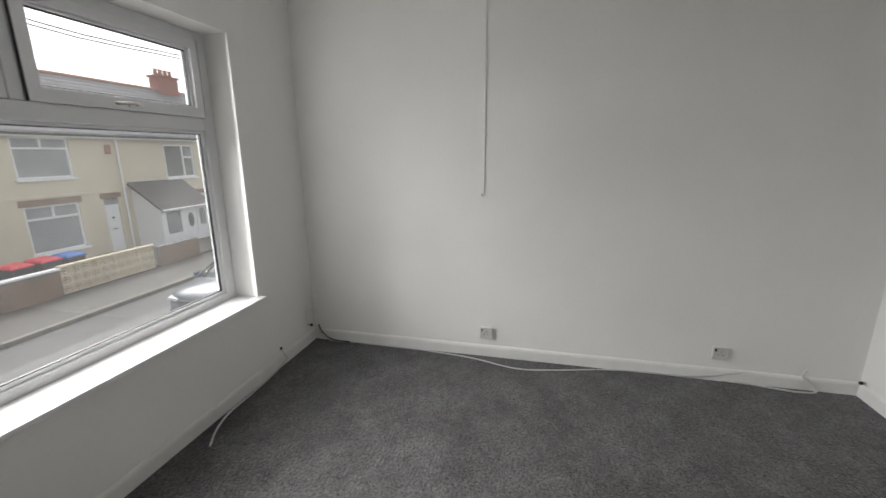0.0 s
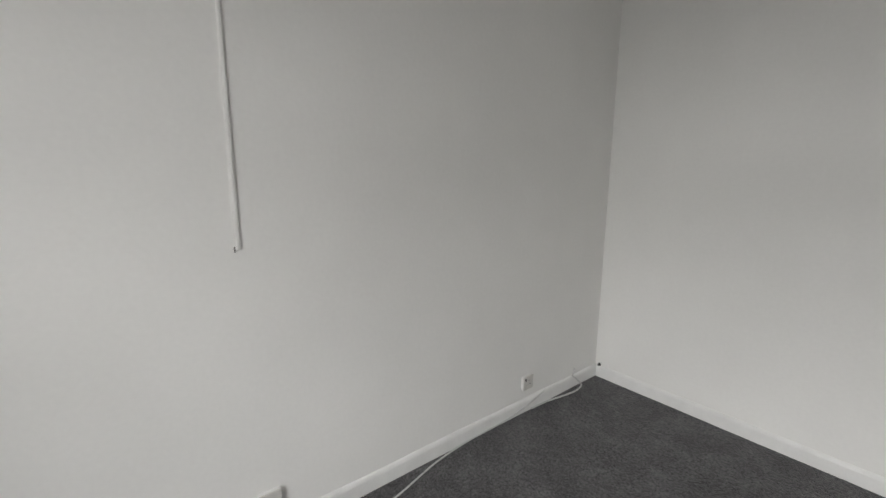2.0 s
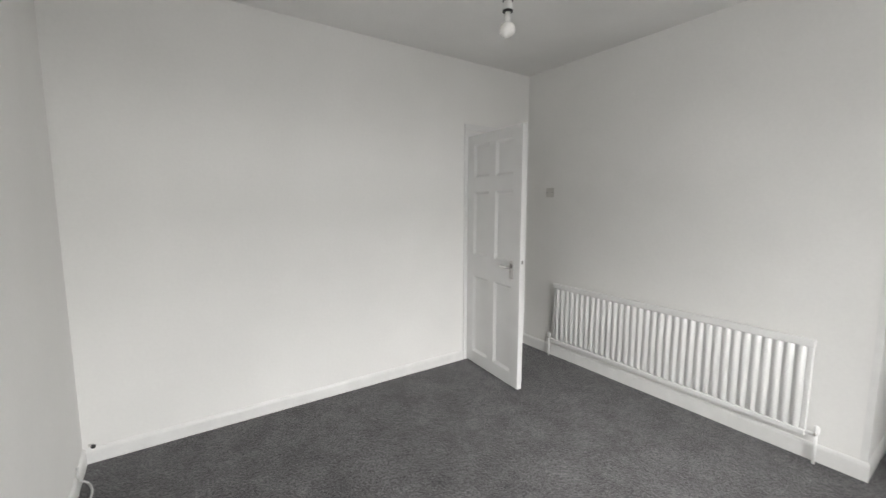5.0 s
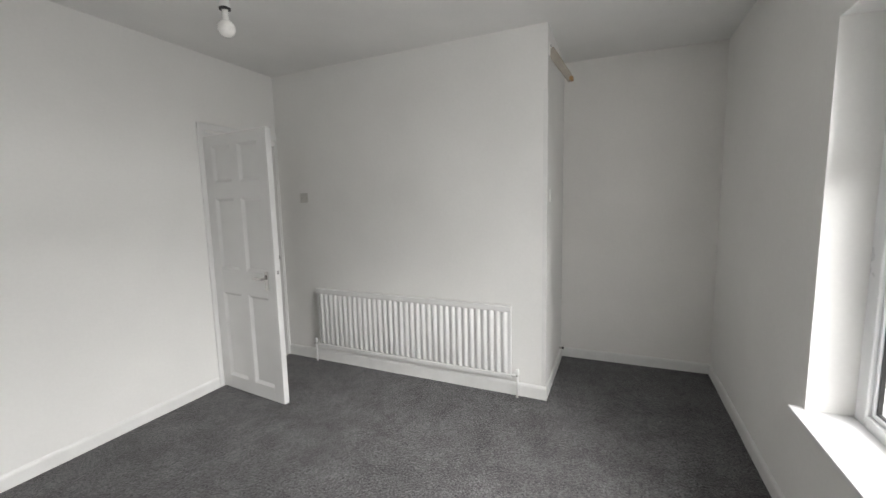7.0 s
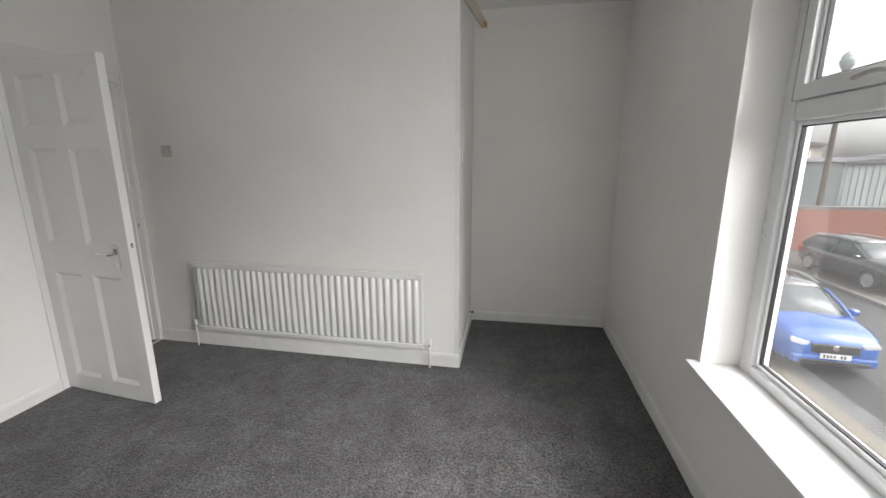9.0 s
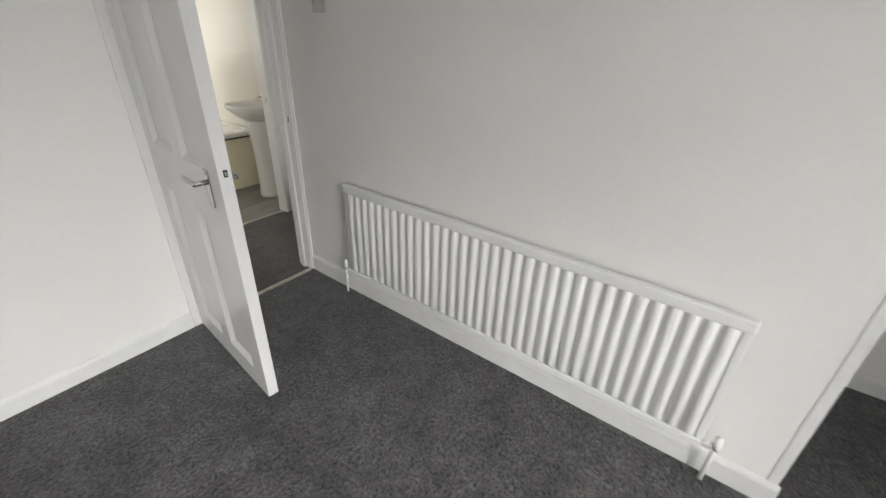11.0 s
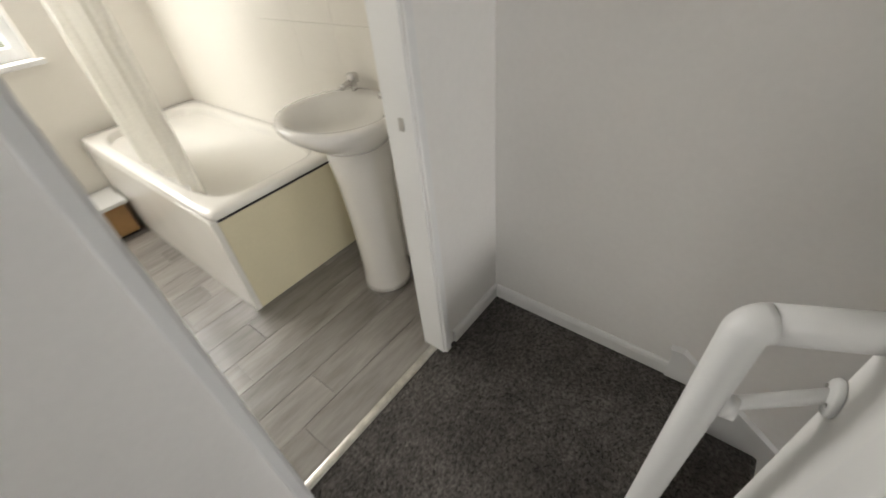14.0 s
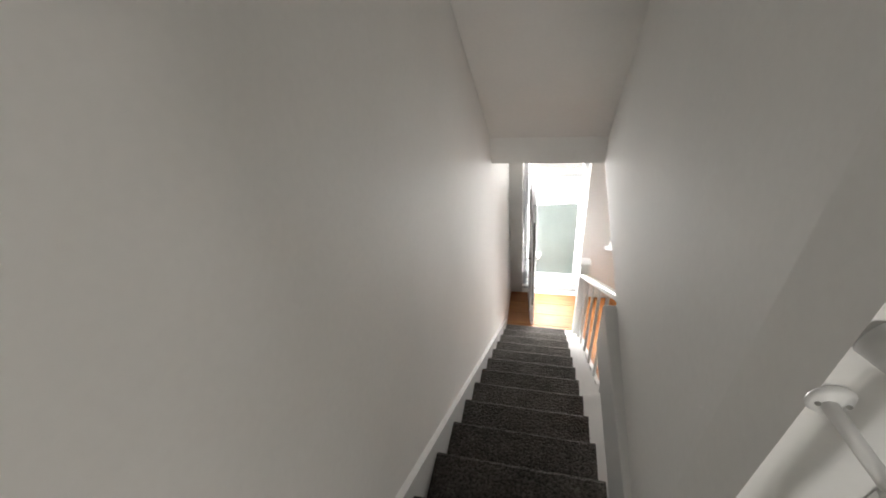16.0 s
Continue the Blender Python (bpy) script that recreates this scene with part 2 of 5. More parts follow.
CERAMIC = material("white_ceramic", (0.82, 0.8, 0.76), 0.12, scale=4, amount=0.02, fine=60, fine_amount=0.005, bump=0.0, coat=0.4)
ACRYLIC = material("bath_acrylic", (0.85, 0.83, 0.78), 0.16, scale=4, amount=0.02, fine=60, fine_amount=0.005, bump=0.0)
CREAM_PANEL = material("cream_bath_end_panel", (0.74, 0.68, 0.49), 0.4, scale=3, amount=0.05, fine=80, fine_amount=0.02, bump=0.03)
BATH_WALL = material("bathroom_wall_white", (0.84, 0.81, 0.75), 0.35, scale=2, amount=0.03, fine=80, fine_amount=0.01, bump=0.04)
VINYL = wood_material("grey_oak_vinyl", (0.19, 0.175, 0.16), (0.33, 0.31, 0.29), 0.3, 'X', 0.2, 7.0)
LAMINATE = wood_material("orange_oak_laminate", (0.25, 0.085, 0.018), (0.4, 0.16, 0.038), 0.5, 'X', 0.12, 9.0)
PINE = material("bare_pine", (0.4, 0.365, 0.31), 0.6, scale=12, amount=0.15, fine=90, fine_amount=0.08, bump=0.15)
BROWN_WOOD = material("brown_laminate_board", (0.35, 0.2, 0.08), 0.45, scale=9, amount=0.15, fine=90, fine_amount=0.06, bump=0.05)
BRASS_STRIP = material("aluminium_threshold", (0.62, 0.6, 0.55), 0.3, metal=0.9, scale=30, amount=0.2, fine=200, fine_amount=0.1, bump=0.1)
BULB = material("opal_bulb_glass", (0.9, 0.89, 0.86), 0.2, scale=9, amount=0.01, bump=0.0)

# outdoors
RENDER_CREAM = material("cream_render", (0.6, 0.55, 0.43), 0.9, scale=0.9, amount=0.09, fine=30, fine_amount=0.05, bump=0.3, bump_scale=60, distance=0.006)
RENDER_GREY = material("grey_render", (0.42, 0.4, 0.35), 0.9, scale=0.9, amount=0.1, fine=30, fine_amount=0.05, bump=0.3, distance=0.006)
SLATE = material("slate_roof", (0.12, 0.12, 0.13), 0.7, scale=1.3, amount=0.2, fine=14, fine_amount=0.15, bump=0.3, distance=0.01)
BRICK = material("red_brick", (0.33, 0.12, 0.08), 0.85, scale=2.0, amount=0.2, fine=24, fine_amount=0.15, bump=0.3, distance=0.006, second=(0.26, 0.1, 0.07))
BROWN_BRICK = material("brown_brick", (0.24, 0.17, 0.125), 0.9, scale=2.0, amount=0.2, fine=24, fine_amount=0.15, bump=0.3, distance=0.006)
BLOCK = material("cream_screen_block", (0.62, 0.55, 0.42), 0.9, scale=3.0, amount=0.12, fine=30, fine_amount=0.08, bump=0.2)
ASPHALT = material("wet_asphalt", (0.05, 0.05, 0.05), 0.55, scale=0.35, amount=0.25, fine=60, fine_amount=0.2, bump=0.4, distance=0.006)
PAVING = material("wet_concrete_paving", (0.1, 0.094, 0.082), 0.7, scale=0.6, amount=0.22, fine=30, fine_amount=0.1, bump=0.3, distance=0.004)
YARD = material("pale_concrete_yard", (0.22, 0.235, 0.225), 0.75, scale=0.9, amount=0.15, fine=30, fine_amount=0.08, bump=0.3, distance=0.004)
KERB = material("kerb_stone", (0.18, 0.17, 0.15), 0.8, scale=1.5, amount=0.15, fine=30, fine_amount=0.1, bump=0.2)
EARTH = material("grass_verge", (0.09, 0.1, 0.05), 0.95, scale=1.2, amount=0.3, fine=40, fine_amount=0.3, bump=0.6, distance=0.02)
FAR_GLASS = material("net_curtained_glass", (0.3, 0.32, 0.33), 0.12, scale=2.0, amount=0.2, fine=20, fine_amount=0.05, bump=0.0)
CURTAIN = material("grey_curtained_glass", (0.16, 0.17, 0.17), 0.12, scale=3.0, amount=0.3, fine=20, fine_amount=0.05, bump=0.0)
BLUE_PAINT = material("blue_car_paint", (0.015, 0.1, 0.4), 0.22, scale=3, amount=0.08, fine=400, fine_amount=0.05, bump=0.0, coat=0.8)
BLACK_PAINT = material("black_car_paint", (0.025, 0.028, 0.03), 0.2, scale=3, amount=0.08, fine=400, fine_amount=0.05, bump=0.0, coat=0.8)
SILVER_PAINT = material("blue_grey_car_paint", (0.06, 0.075, 0.095), 0.35, metal=0.2, scale=3, amount=0.08, fine=400, fine_amount=0.05, bump=0.0, coat=0.6)
CAR_GLASS = material("car_glass", (0.045, 0.06, 0.065), 0.06, scale=3, amount=0.1, bump=0.0)
RUBBER = material("tyre_rubber", (0.02, 0.02, 0.02), 0.8, scale=20, amount=0.2, bump=0.1)
ALLOY = material("alloy_rim", (0.45, 0.45, 0.46), 0.35, metal=0.8, scale=20, amount=0.1, bump=0.0)
LAMP_LENS = material("headlight_lens", (0.6, 0.62, 0.65), 0.1, scale=20, amount=0.1, bump=0.0)
RED_PLASTIC = material("red_bin_lid", (0.5, 0.03, 0.05), 0.45, scale=8, amount=0.1, bump=0.0)
BLUE_PLASTIC = material("blue_bin_lid", (0.04, 0.14, 0.42), 0.45, scale=8, amount=0.1, bump=0.0)
BIN_BODY = material("dark_bin_body", (0.05, 0.05, 0.055), 0.5, scale=8, amount=0.1, bump=0.0)
SHED_GREY = material("grey_clad_metal", (0.36, 0.39, 0.4), 0.55, scale=1.5, amount=0.1, fine=40, fine_amount=0.04, bump=0.1)
SHED_RED = material("red_clad_metal", (0.42, 0.06, 0.05), 0.55, scale=1.5, amount=0.1, fine=40, fine_amount=0.04, bump=0.1)
POST = material("brown_timber_pole", (0.1, 0.075, 0.06), 0.85, scale=4, amount=0.2, fine=40, fine_amount=0.15, bump=0.3)
CLAY = material("clay_chimney_pot", (0.36, 0.19, 0.13), 0.85, scale=4, amount=0.2, bump=0.2)
PORCH_TILE = material("porch_roof_tile", (0.11, 0.105, 0.1), 0.8, scale=2, amount=0.2, fine=14, fine_amount=0.15, bump=0.3, distance=0.01)


# ---- mesh helpers ----
def slab(bm, lo, hi):
    """A box between two corners, added to bm; returns its vertices."""
    (x0, y0, z0), (x1, y1, z1) = lo, hi
    v = [bm.verts.new(p) for p in ((x0, y0, z0), (x1, y0, z0), (x1, y1, z0), (x0, y1, z0), (x0, y0, z1), (x1, y0, z1), (x1, y1, z1), (x0, y1, z1))]
    for f in ((3, 2, 1, 0), (4, 5, 6, 7), (0, 1, 5, 4), (1, 2, 6, 5), (2, 3, 7, 6), (3, 0, 4, 7)):
        bm.faces.new([v[i] for i in f])
    return v


def box(lo, hi, r=0.0, seg=2):
    """A box with rounded edges, as a new bmesh."""
    bm = bmesh.new()
    lo, hi = [min(a, b) for a, b in zip(lo, hi)], [max(a, b) for a, b in zip(lo, hi)]
    slab(bm, lo, hi)
    if r:
        bmesh.ops.bevel(bm, geom=bm.edges[:], offset=r, segments=seg, profile=0.5, affect='EDGES')
    return bm


def boxes(*pairs):
    bm = bmesh.new()
    for lo, hi in pairs:
        slab(bm, lo, hi)
    return bm


def prism(points, axis, a, b, r=0.0):
    """A flat outline (two coordinates, the axis left out, in x, y, z order) drawn out along an axis from a to b."""
    bm = bmesh.new()

    def at(p, t):
        c = list(p)
        c.insert("xyz".index(axis), t)
        return bm.verts.new(c)
    low, high = [at(p, a) for p in points], [at(p, b) for p in points]
    n = len(points)
    bm.faces.new(low)
    bm.faces.new(high[::-1])
    for i in range(n):
        bm.faces.new((low[i], high[i], high[(i + 1) % n], low[(i + 1) % n]))
    bmesh.ops.recalc_face_normals(bm, faces=bm.faces[:])
    if r:
        bmesh.ops.bevel(bm, geom=bm.edges[:], offset=r, segments=2, profile=0.5, affect='EDGES')
    return bm


def rings(sections, close=True, caps=True):
    """A skin over equal rings of points."""
    bm = bmesh.new()
    rows = [[bm.verts.new(p) for p in s] for s in sections]
    n = len(rows[0])
    for a, b in zip(rows, rows[1:]):
        for i in range(n if close else n - 1):
            bm.faces.new((a[i], a[(i + 1) % n], b[(i + 1) % n], b[i]))
    if caps:
        bm.faces.new(rows[0][::-1])
        bm.faces.new(rows[-1])
    bmesh.ops.recalc_face_normals(bm, faces=bm.faces[:])
    return bm


def tube(points, r, seg=10, radii=None):
    """A round bar along a line of points."""
    pts = [Vector(p) for p in points]
    secs = []
    for i, p in enumerate(pts):
        d = (pts[min(i + 1, len(pts) - 1)] - pts[max(i - 1, 0)]).normalized()
        u = d.orthogonal().normalized() if abs(d.z) > 0.95 else d.cross(Vector((0, 0, 1))).normalized()
        if secs:
            u = (prev - d * prev.dot(d)).normalized()
        prev = u
        w = d.cross(u)
        q = radii[i] if radii else r
        secs.append([p + (u * math.cos(k * math.tau / seg) + w * math.sin(k * math.tau / seg)) * q for k in range(seg)])
    return rings(secs)


def lathe(profile, centre, seg=20, axis='z'):
    """A turned shape: (radius, height) pairs round an upright (or x) axis."""
    c = Vector(centre)
    secs = []
    for r, h in profile:
        ring = []
        for k in range(seg):
            a = k * math.tau / seg
            q = (r * math.cos(a), r * math.sin(a), h)
            if axis == 'x':
                q = (h, q[0], q[1])
            if axis == 'y':
                q = (q[0], h, q[1])
            ring.append(c + Vector(q))
        secs.append(ring)
    return rings(secs)


def smooth_curve(points, n=8):
    """Catmull-Rom line through the points."""
    p = [Vector(q) for q in points]
    p = [p[0] * 2 - p[1]] + p + [p[-1] * 2 - p[-2]]
    out = []
    for i in range(1, len(p) - 2):
        for k in range(n):
            t = k / n
            out.append(0.5 * (2 * p[i] + (p[i + 1] - p[i - 1]) * t + (2 * p[i - 1] - 5 * p[i] + 4 * p[i + 1] - p[i + 2]) * t * t
                              + (3 * p[i] - p[i - 1] - 3 * p[i + 1] + p[i + 2]) * t ** 3))
    return out + [p[-2]]


def mesh_of(name, bm, mat, shade=False):
    me = bpy.data.meshes.new(name)
    bm.to_mesh(me)
    bm.free()
    if mat:
        me.materials.append(mat)
    if shade:
        for f in me.polygons:
            f.use_smooth = True
    return me


def part(name, bm, mat, parent, label="", shade=False):
    ob = new(name, mesh_of(name, bm, mat, shade))
    ob.parent = parent
    if label:
        ob["label"] = label
    return ob


def thing(name, at, label, category, group="", kind=""):
    """An empty at the base of a thing; parts are built round it in its own metres."""
    ob = new(name)
    ob.location = at
    return tagged(ob, label, category, group, kind)


def solid(name, bm, mat, label, category, kind="", shade=False, group=""):
    return tagged(new(name, mesh_of(name, bm, mat, shade)), label, category, group, kind)


def structure(name, bm, mat, label, category="wall", shade=False):
    return tagged(new(name, mesh_of(name, bm, mat, shade)), label, category, "", "structure")


def pierced(lo, hi, holes, axis):
    """A wall between two corners with rectangular holes (a0, a1, z0, z1) along axis x or y."""
    i = 0 if axis == 'x' else 1
    cuts = sorted({lo[i], hi[i], *[h[0] for h in holes], *[h[1] for h in holes]})
    bm = bmesh.new()
    for a, b in zip(cuts, cuts[1:]):
        inside = sorted([h for h in holes if h[0] <= a + 1e-6 and h[1] >= b - 1e-6], key=lambda h: h[2])
        z = lo[2]
        for h in inside + [None]:
            top = h[2] if h else hi[2]
            if top > z + 1e-6:
                l, u = list(lo), list(hi)
                l[i], u[i], l[2], u[2] = a, b, z, top
                slab(bm, l, u)
            if h:
                z = h[3]
    return bm


# ---- large structure: bedroom ----
H = 2.62            # storey height
BACK, FRONT = 0.0, -3.68
LOW = -2.6          # ground floor
STREET = -2.8
SILL_Z, HEAD_Z = 0.555, 2.115
WX0, WX1 = 0.62, 2.51


def stair_wall_x(y):
    """The partition beside the stairs runs slightly out of square."""
    return 3.41 + 0.03 * y


structure("floor_bedroom", prism([(0, FRONT), (4.25, FRONT), (4.25, -2.49), (stair_wall_x(-2.49), -2.49), (3.41, 0.004), (0, 0.004)], 'z', -0.05, 0.0),
          CARPET, "charcoal grey twist pile carpet, lightly brushed by feet", "carpet")
structure("floor_landing", prism([(2.0, 0.004), (3.56, 0.004), (3.56, 0.165), (4.25, 0.165), (4.25, 0.99), (2.0, 0.99)], 'z', -0.06, -0.002),
          LANDING_CARPET, "dark brown grey carpet on the landing", "carpet")
structure("wall_west", box((-0.14, -3.95, -0.1), (0.0, 0.1, H)), WALL, "plain white emulsioned party wall")
structure("wall_north", pierced((0.0, 0.0, -0.05), (3.56, 0.115, H), [(2.66, 3.405, -0.06, 2.03)], 'x'), WALL, "white emulsioned wall with the bedroom doorway")
structure("wall_stairs", prism([(3.41, 0.0), (stair_wall_x(-2.49), -2.49), (4.25, -2.49), (4.25, -2.39), (3.445, -2.39), (3.548, 0.0)], 'z', -0.05, H),
          WALL, "white emulsioned partition boxing in the stairs")
structure("stair_bulkhead", prism([(-2.389, 0.15), (-2.389, H - 0.001), (-0.03, H - 0.001)], 'x', 3.446, 4.249), LANDING_WALL, "white sloping bulkhead over the stairs", "bulkhead")
structure("wall_south", pierced((0.0, -3.949, -0.199), (4.25, FRONT, H), [(WX0, WX1, SILL_Z - 0.02, HEAD_Z)], 'x'), WALL, "white emulsioned outer wall with a wide window")
structure("wall_east", box((4.25, -3.95, STREET - 0.1), (4.4, 3.35, H)), LANDING_WALL, "white emulsioned party wall along the stairs")
structure("ceiling", boxes(((-0.14, -3.95, H), (4.4, 3.4, H + 0.12))), CEILING, "plain white emulsioned ceiling", "ceiling")
structure("wall_landing_west", pierced((2.165, 0.115, -0.1), (2.265, 0.94, H), [(0.17, 0.86, -0.11, 2.02)], 'y'), LANDING_WALL, "white emulsioned landing wall with a doorway to the back room")
# walls round the unseen room that holds the landing's fill lamp
structure("wall_back_room", boxes(((0.9, 0.115, -0.1), (0.98, 2.0, H)), ((0.98, 1.9, -0.1), (2.165, 2.0, H)), ((2.1, 1.03, -0.1), (2.165, 1.9, H))), LANDING_WALL, "plain white walls of the back room")
structure("floor_back_room", box((0.98, 0.05, -0.06), (2.0, 1.9, -0.003)), LANDING_CARPET, "dark brown grey carpet of the back room", "carpet")
structure("wall_bathroom", pierced((2.1, 0.94, -0.05), (4.25, 1.03, H), [(3.205, 3.895, -0.06, 2.03)], 'x'), LANDING_WALL, "white emulsioned wall with the bathroom doorway")


def skirting(name, a, b, side, h=0.085, d=0.014, label="white painted skirting board, chipped and uneven"):
    """A board along a wall from a to b; side: unit vector from the wall into the room."""
    a, b, s = Vector((*a, 0)), Vector((*b, 0)), Vector((*side, 0))
    prof = [(0.0, 0.0), (d, 0.0), (d, h - 0.018), (d * 0.75, h - 0.007), (d * 0.35, h), (0.0, h)]
    n = max(2, int((b - a).length / 0.25))
    secs = []
    for i in range(n + 1):
        c = a.lerp(b, i / n)
        w = 0.0012 * math.sin(i * 2.3 + a.x)
        secs.append([c + s * (p + (w if p else 0)) + Vector((0, 0, q + (w if q else 0))) for p, q in prof])
    return structure(name, rings(secs), SKIRT, label, "skirting board")


structure("corner_trim", prism([(stair_wall_x(-2.464) - 0.0035, -2.464), (stair_wall_x(-2.49) - 0.004, -2.494), (stair_wall_x(-2.49) + 0.022, -2.494), (stair_wall_x(-2.49) + 0.022, -2.4905), (stair_wall_x(-2.49) - 0.0002, -2.4905), (stair_wall_x(-2.464) - 0.0002, -2.464)], 'z', 0.102, 2.2),
          SKIRT, "thin white painted trim on the partition's outer corner", "trim")

skirting("baseboard_west", (0.0, FRONT), (0.0, 0.0), (1, 0))
skirting("baseboard_north", (0.015, 0.0), (2.622, 0.0), (0, -1))
skirting("baseboard_stairs", (stair_wall_x(-2.49), -2.504), (3.408, -0.016), (-1, 0), h=0.1)
skirting("baseboard_return", (3.35, -2.49), (4.25, -2.49), (0, -1))
skirting("baseboard_alcove", (4.25, FRONT), (4.25, -2.505), (-1, 0))
skirting("baseboard_south", (0.015, FRONT), (4.235, FRONT), (0, 1))
skirting("baseboard_landing_back", (2.265, 0.94), (3.165, 0.94), (0, -1), h=0.062)
skirting("baseboard_landing_back_short", (3.935, 0.94), (4.25, 0.94), (0, -1), h=0.062)
skirting("baseboard_landing_east", (4.25, 0.235), (4.25, 0.925), (-1, 0), h=0.062)
skirting("baseboard_landing_front", (2.28, 0.115), (2.622, 0.115), (0, 1), h=0.075)


def door_lining(name, x0, x1, y0, y1, top, out_front, out_back, label, stops=True):
    """Lining boards, stops and architraves of a doorway in a wall that runs along x."""
    t = thing(name, (0, 0, 0), label, "door frame", kind="structure")
    for a, b in ((x0 - 0.028, x0), (x1, x1 + 0.028)):
        part("jamb", box((a, y0 - 0.004, 0.0), (b, y1 + 0.004, top), 0.002), GLOSS, t)
    part("head", box((x0 - 0.028, y0 - 0.004, top), (x1 + 0.028, y1 + 0.004, top + 0.028), 0.002), GLOSS, t)
    mid = y0 + 0.05
    for a, b in ((x0, x0 + 0.012), (x1 - 0.012, x1)) if stops else ():
        part("door_stop", box((a, mid, 0.0), (b, mid + 0.035, top - 0.012), 0.002), GLOSS, t)
    if stops:
        part("door_stop", box((x0, mid, top - 0.012), (x1, mid + 0.035, top), 0.002), GLOSS, t)
    for y, s, (wl, wr) in ((y0, -1, out_front), (y1, 1, out_back)):
        for a, b in ((x0 - 0.006 - wl, x0 - 0.006), (x1 + 0.006, x1 + 0.006 + wr)):
            if b - a > 0.004:
                part("architrave", box((a, y, 0.0), (b, y + s * 0.016, top + 0.05), 0.004), GLOSS, t)
        part("architrave", box((x0 - 0.006 - wl, y, top + 0.0505), (x1 + 0.006 + wr, y + s * 0.016, top + 0.1), 0.004), GLOSS, t)
    return t


bed_frame = door_lining("door_frame_bedroom", 2.69, 3.385, 0.0, 0.115, 2.0, (0.06, 0.012), (0.06, 0.05), "white gloss door lining and architrave of the bedroom")
part("strike_plate", box((3.3832, 0.018, 0.935), (3.3848, 0.034, 0.985), 0.0005), GLOSS, bed_frame, "painted strike plate")
# no real recess: a black block paints the latch hole's shade
part("strike_hole_shade", box((3.3824, 0.022, 0.945), (3.3831, 0.03, 0.975)), DARK, bed_frame, "black block for the shade in the latch hole")
bath_frame = door_lining("door_frame_bathroom", 3.233, 3.867, 0.94, 1.03, 2.0, (0.03, 0.03), (0.0, 0.0), "white gloss door lining of the bathroom", False)
part("strike_plate", box((3.8645, 0.968, 0.9), (3.8668, 0.985, 0.935), 0.0005), STEEL, bath_frame, "worn steel strike plate")


def threshold(x0, x1, y, label):
    w = 0.017
    secs = []
    for i in range(13):
        x = x0 + (x1 - x0) * i / 12
        secs.append([(x, y + w * math.cos(a), 0.0 + 0.006 * max(0.0, math.sin(a))) for a in [k * math.pi / 6 for k in range(7)]])
    return solid("threshold_strip", rings(secs), BRASS_STRIP, label, "threshold strip")


threshold(2.692, 3.383, 0.004, "scuffed aluminium carpet strip across the bedroom doorway")
threshold(3.235, 3.865, 0.985, "worn aluminium strip where carpet meets vinyl")


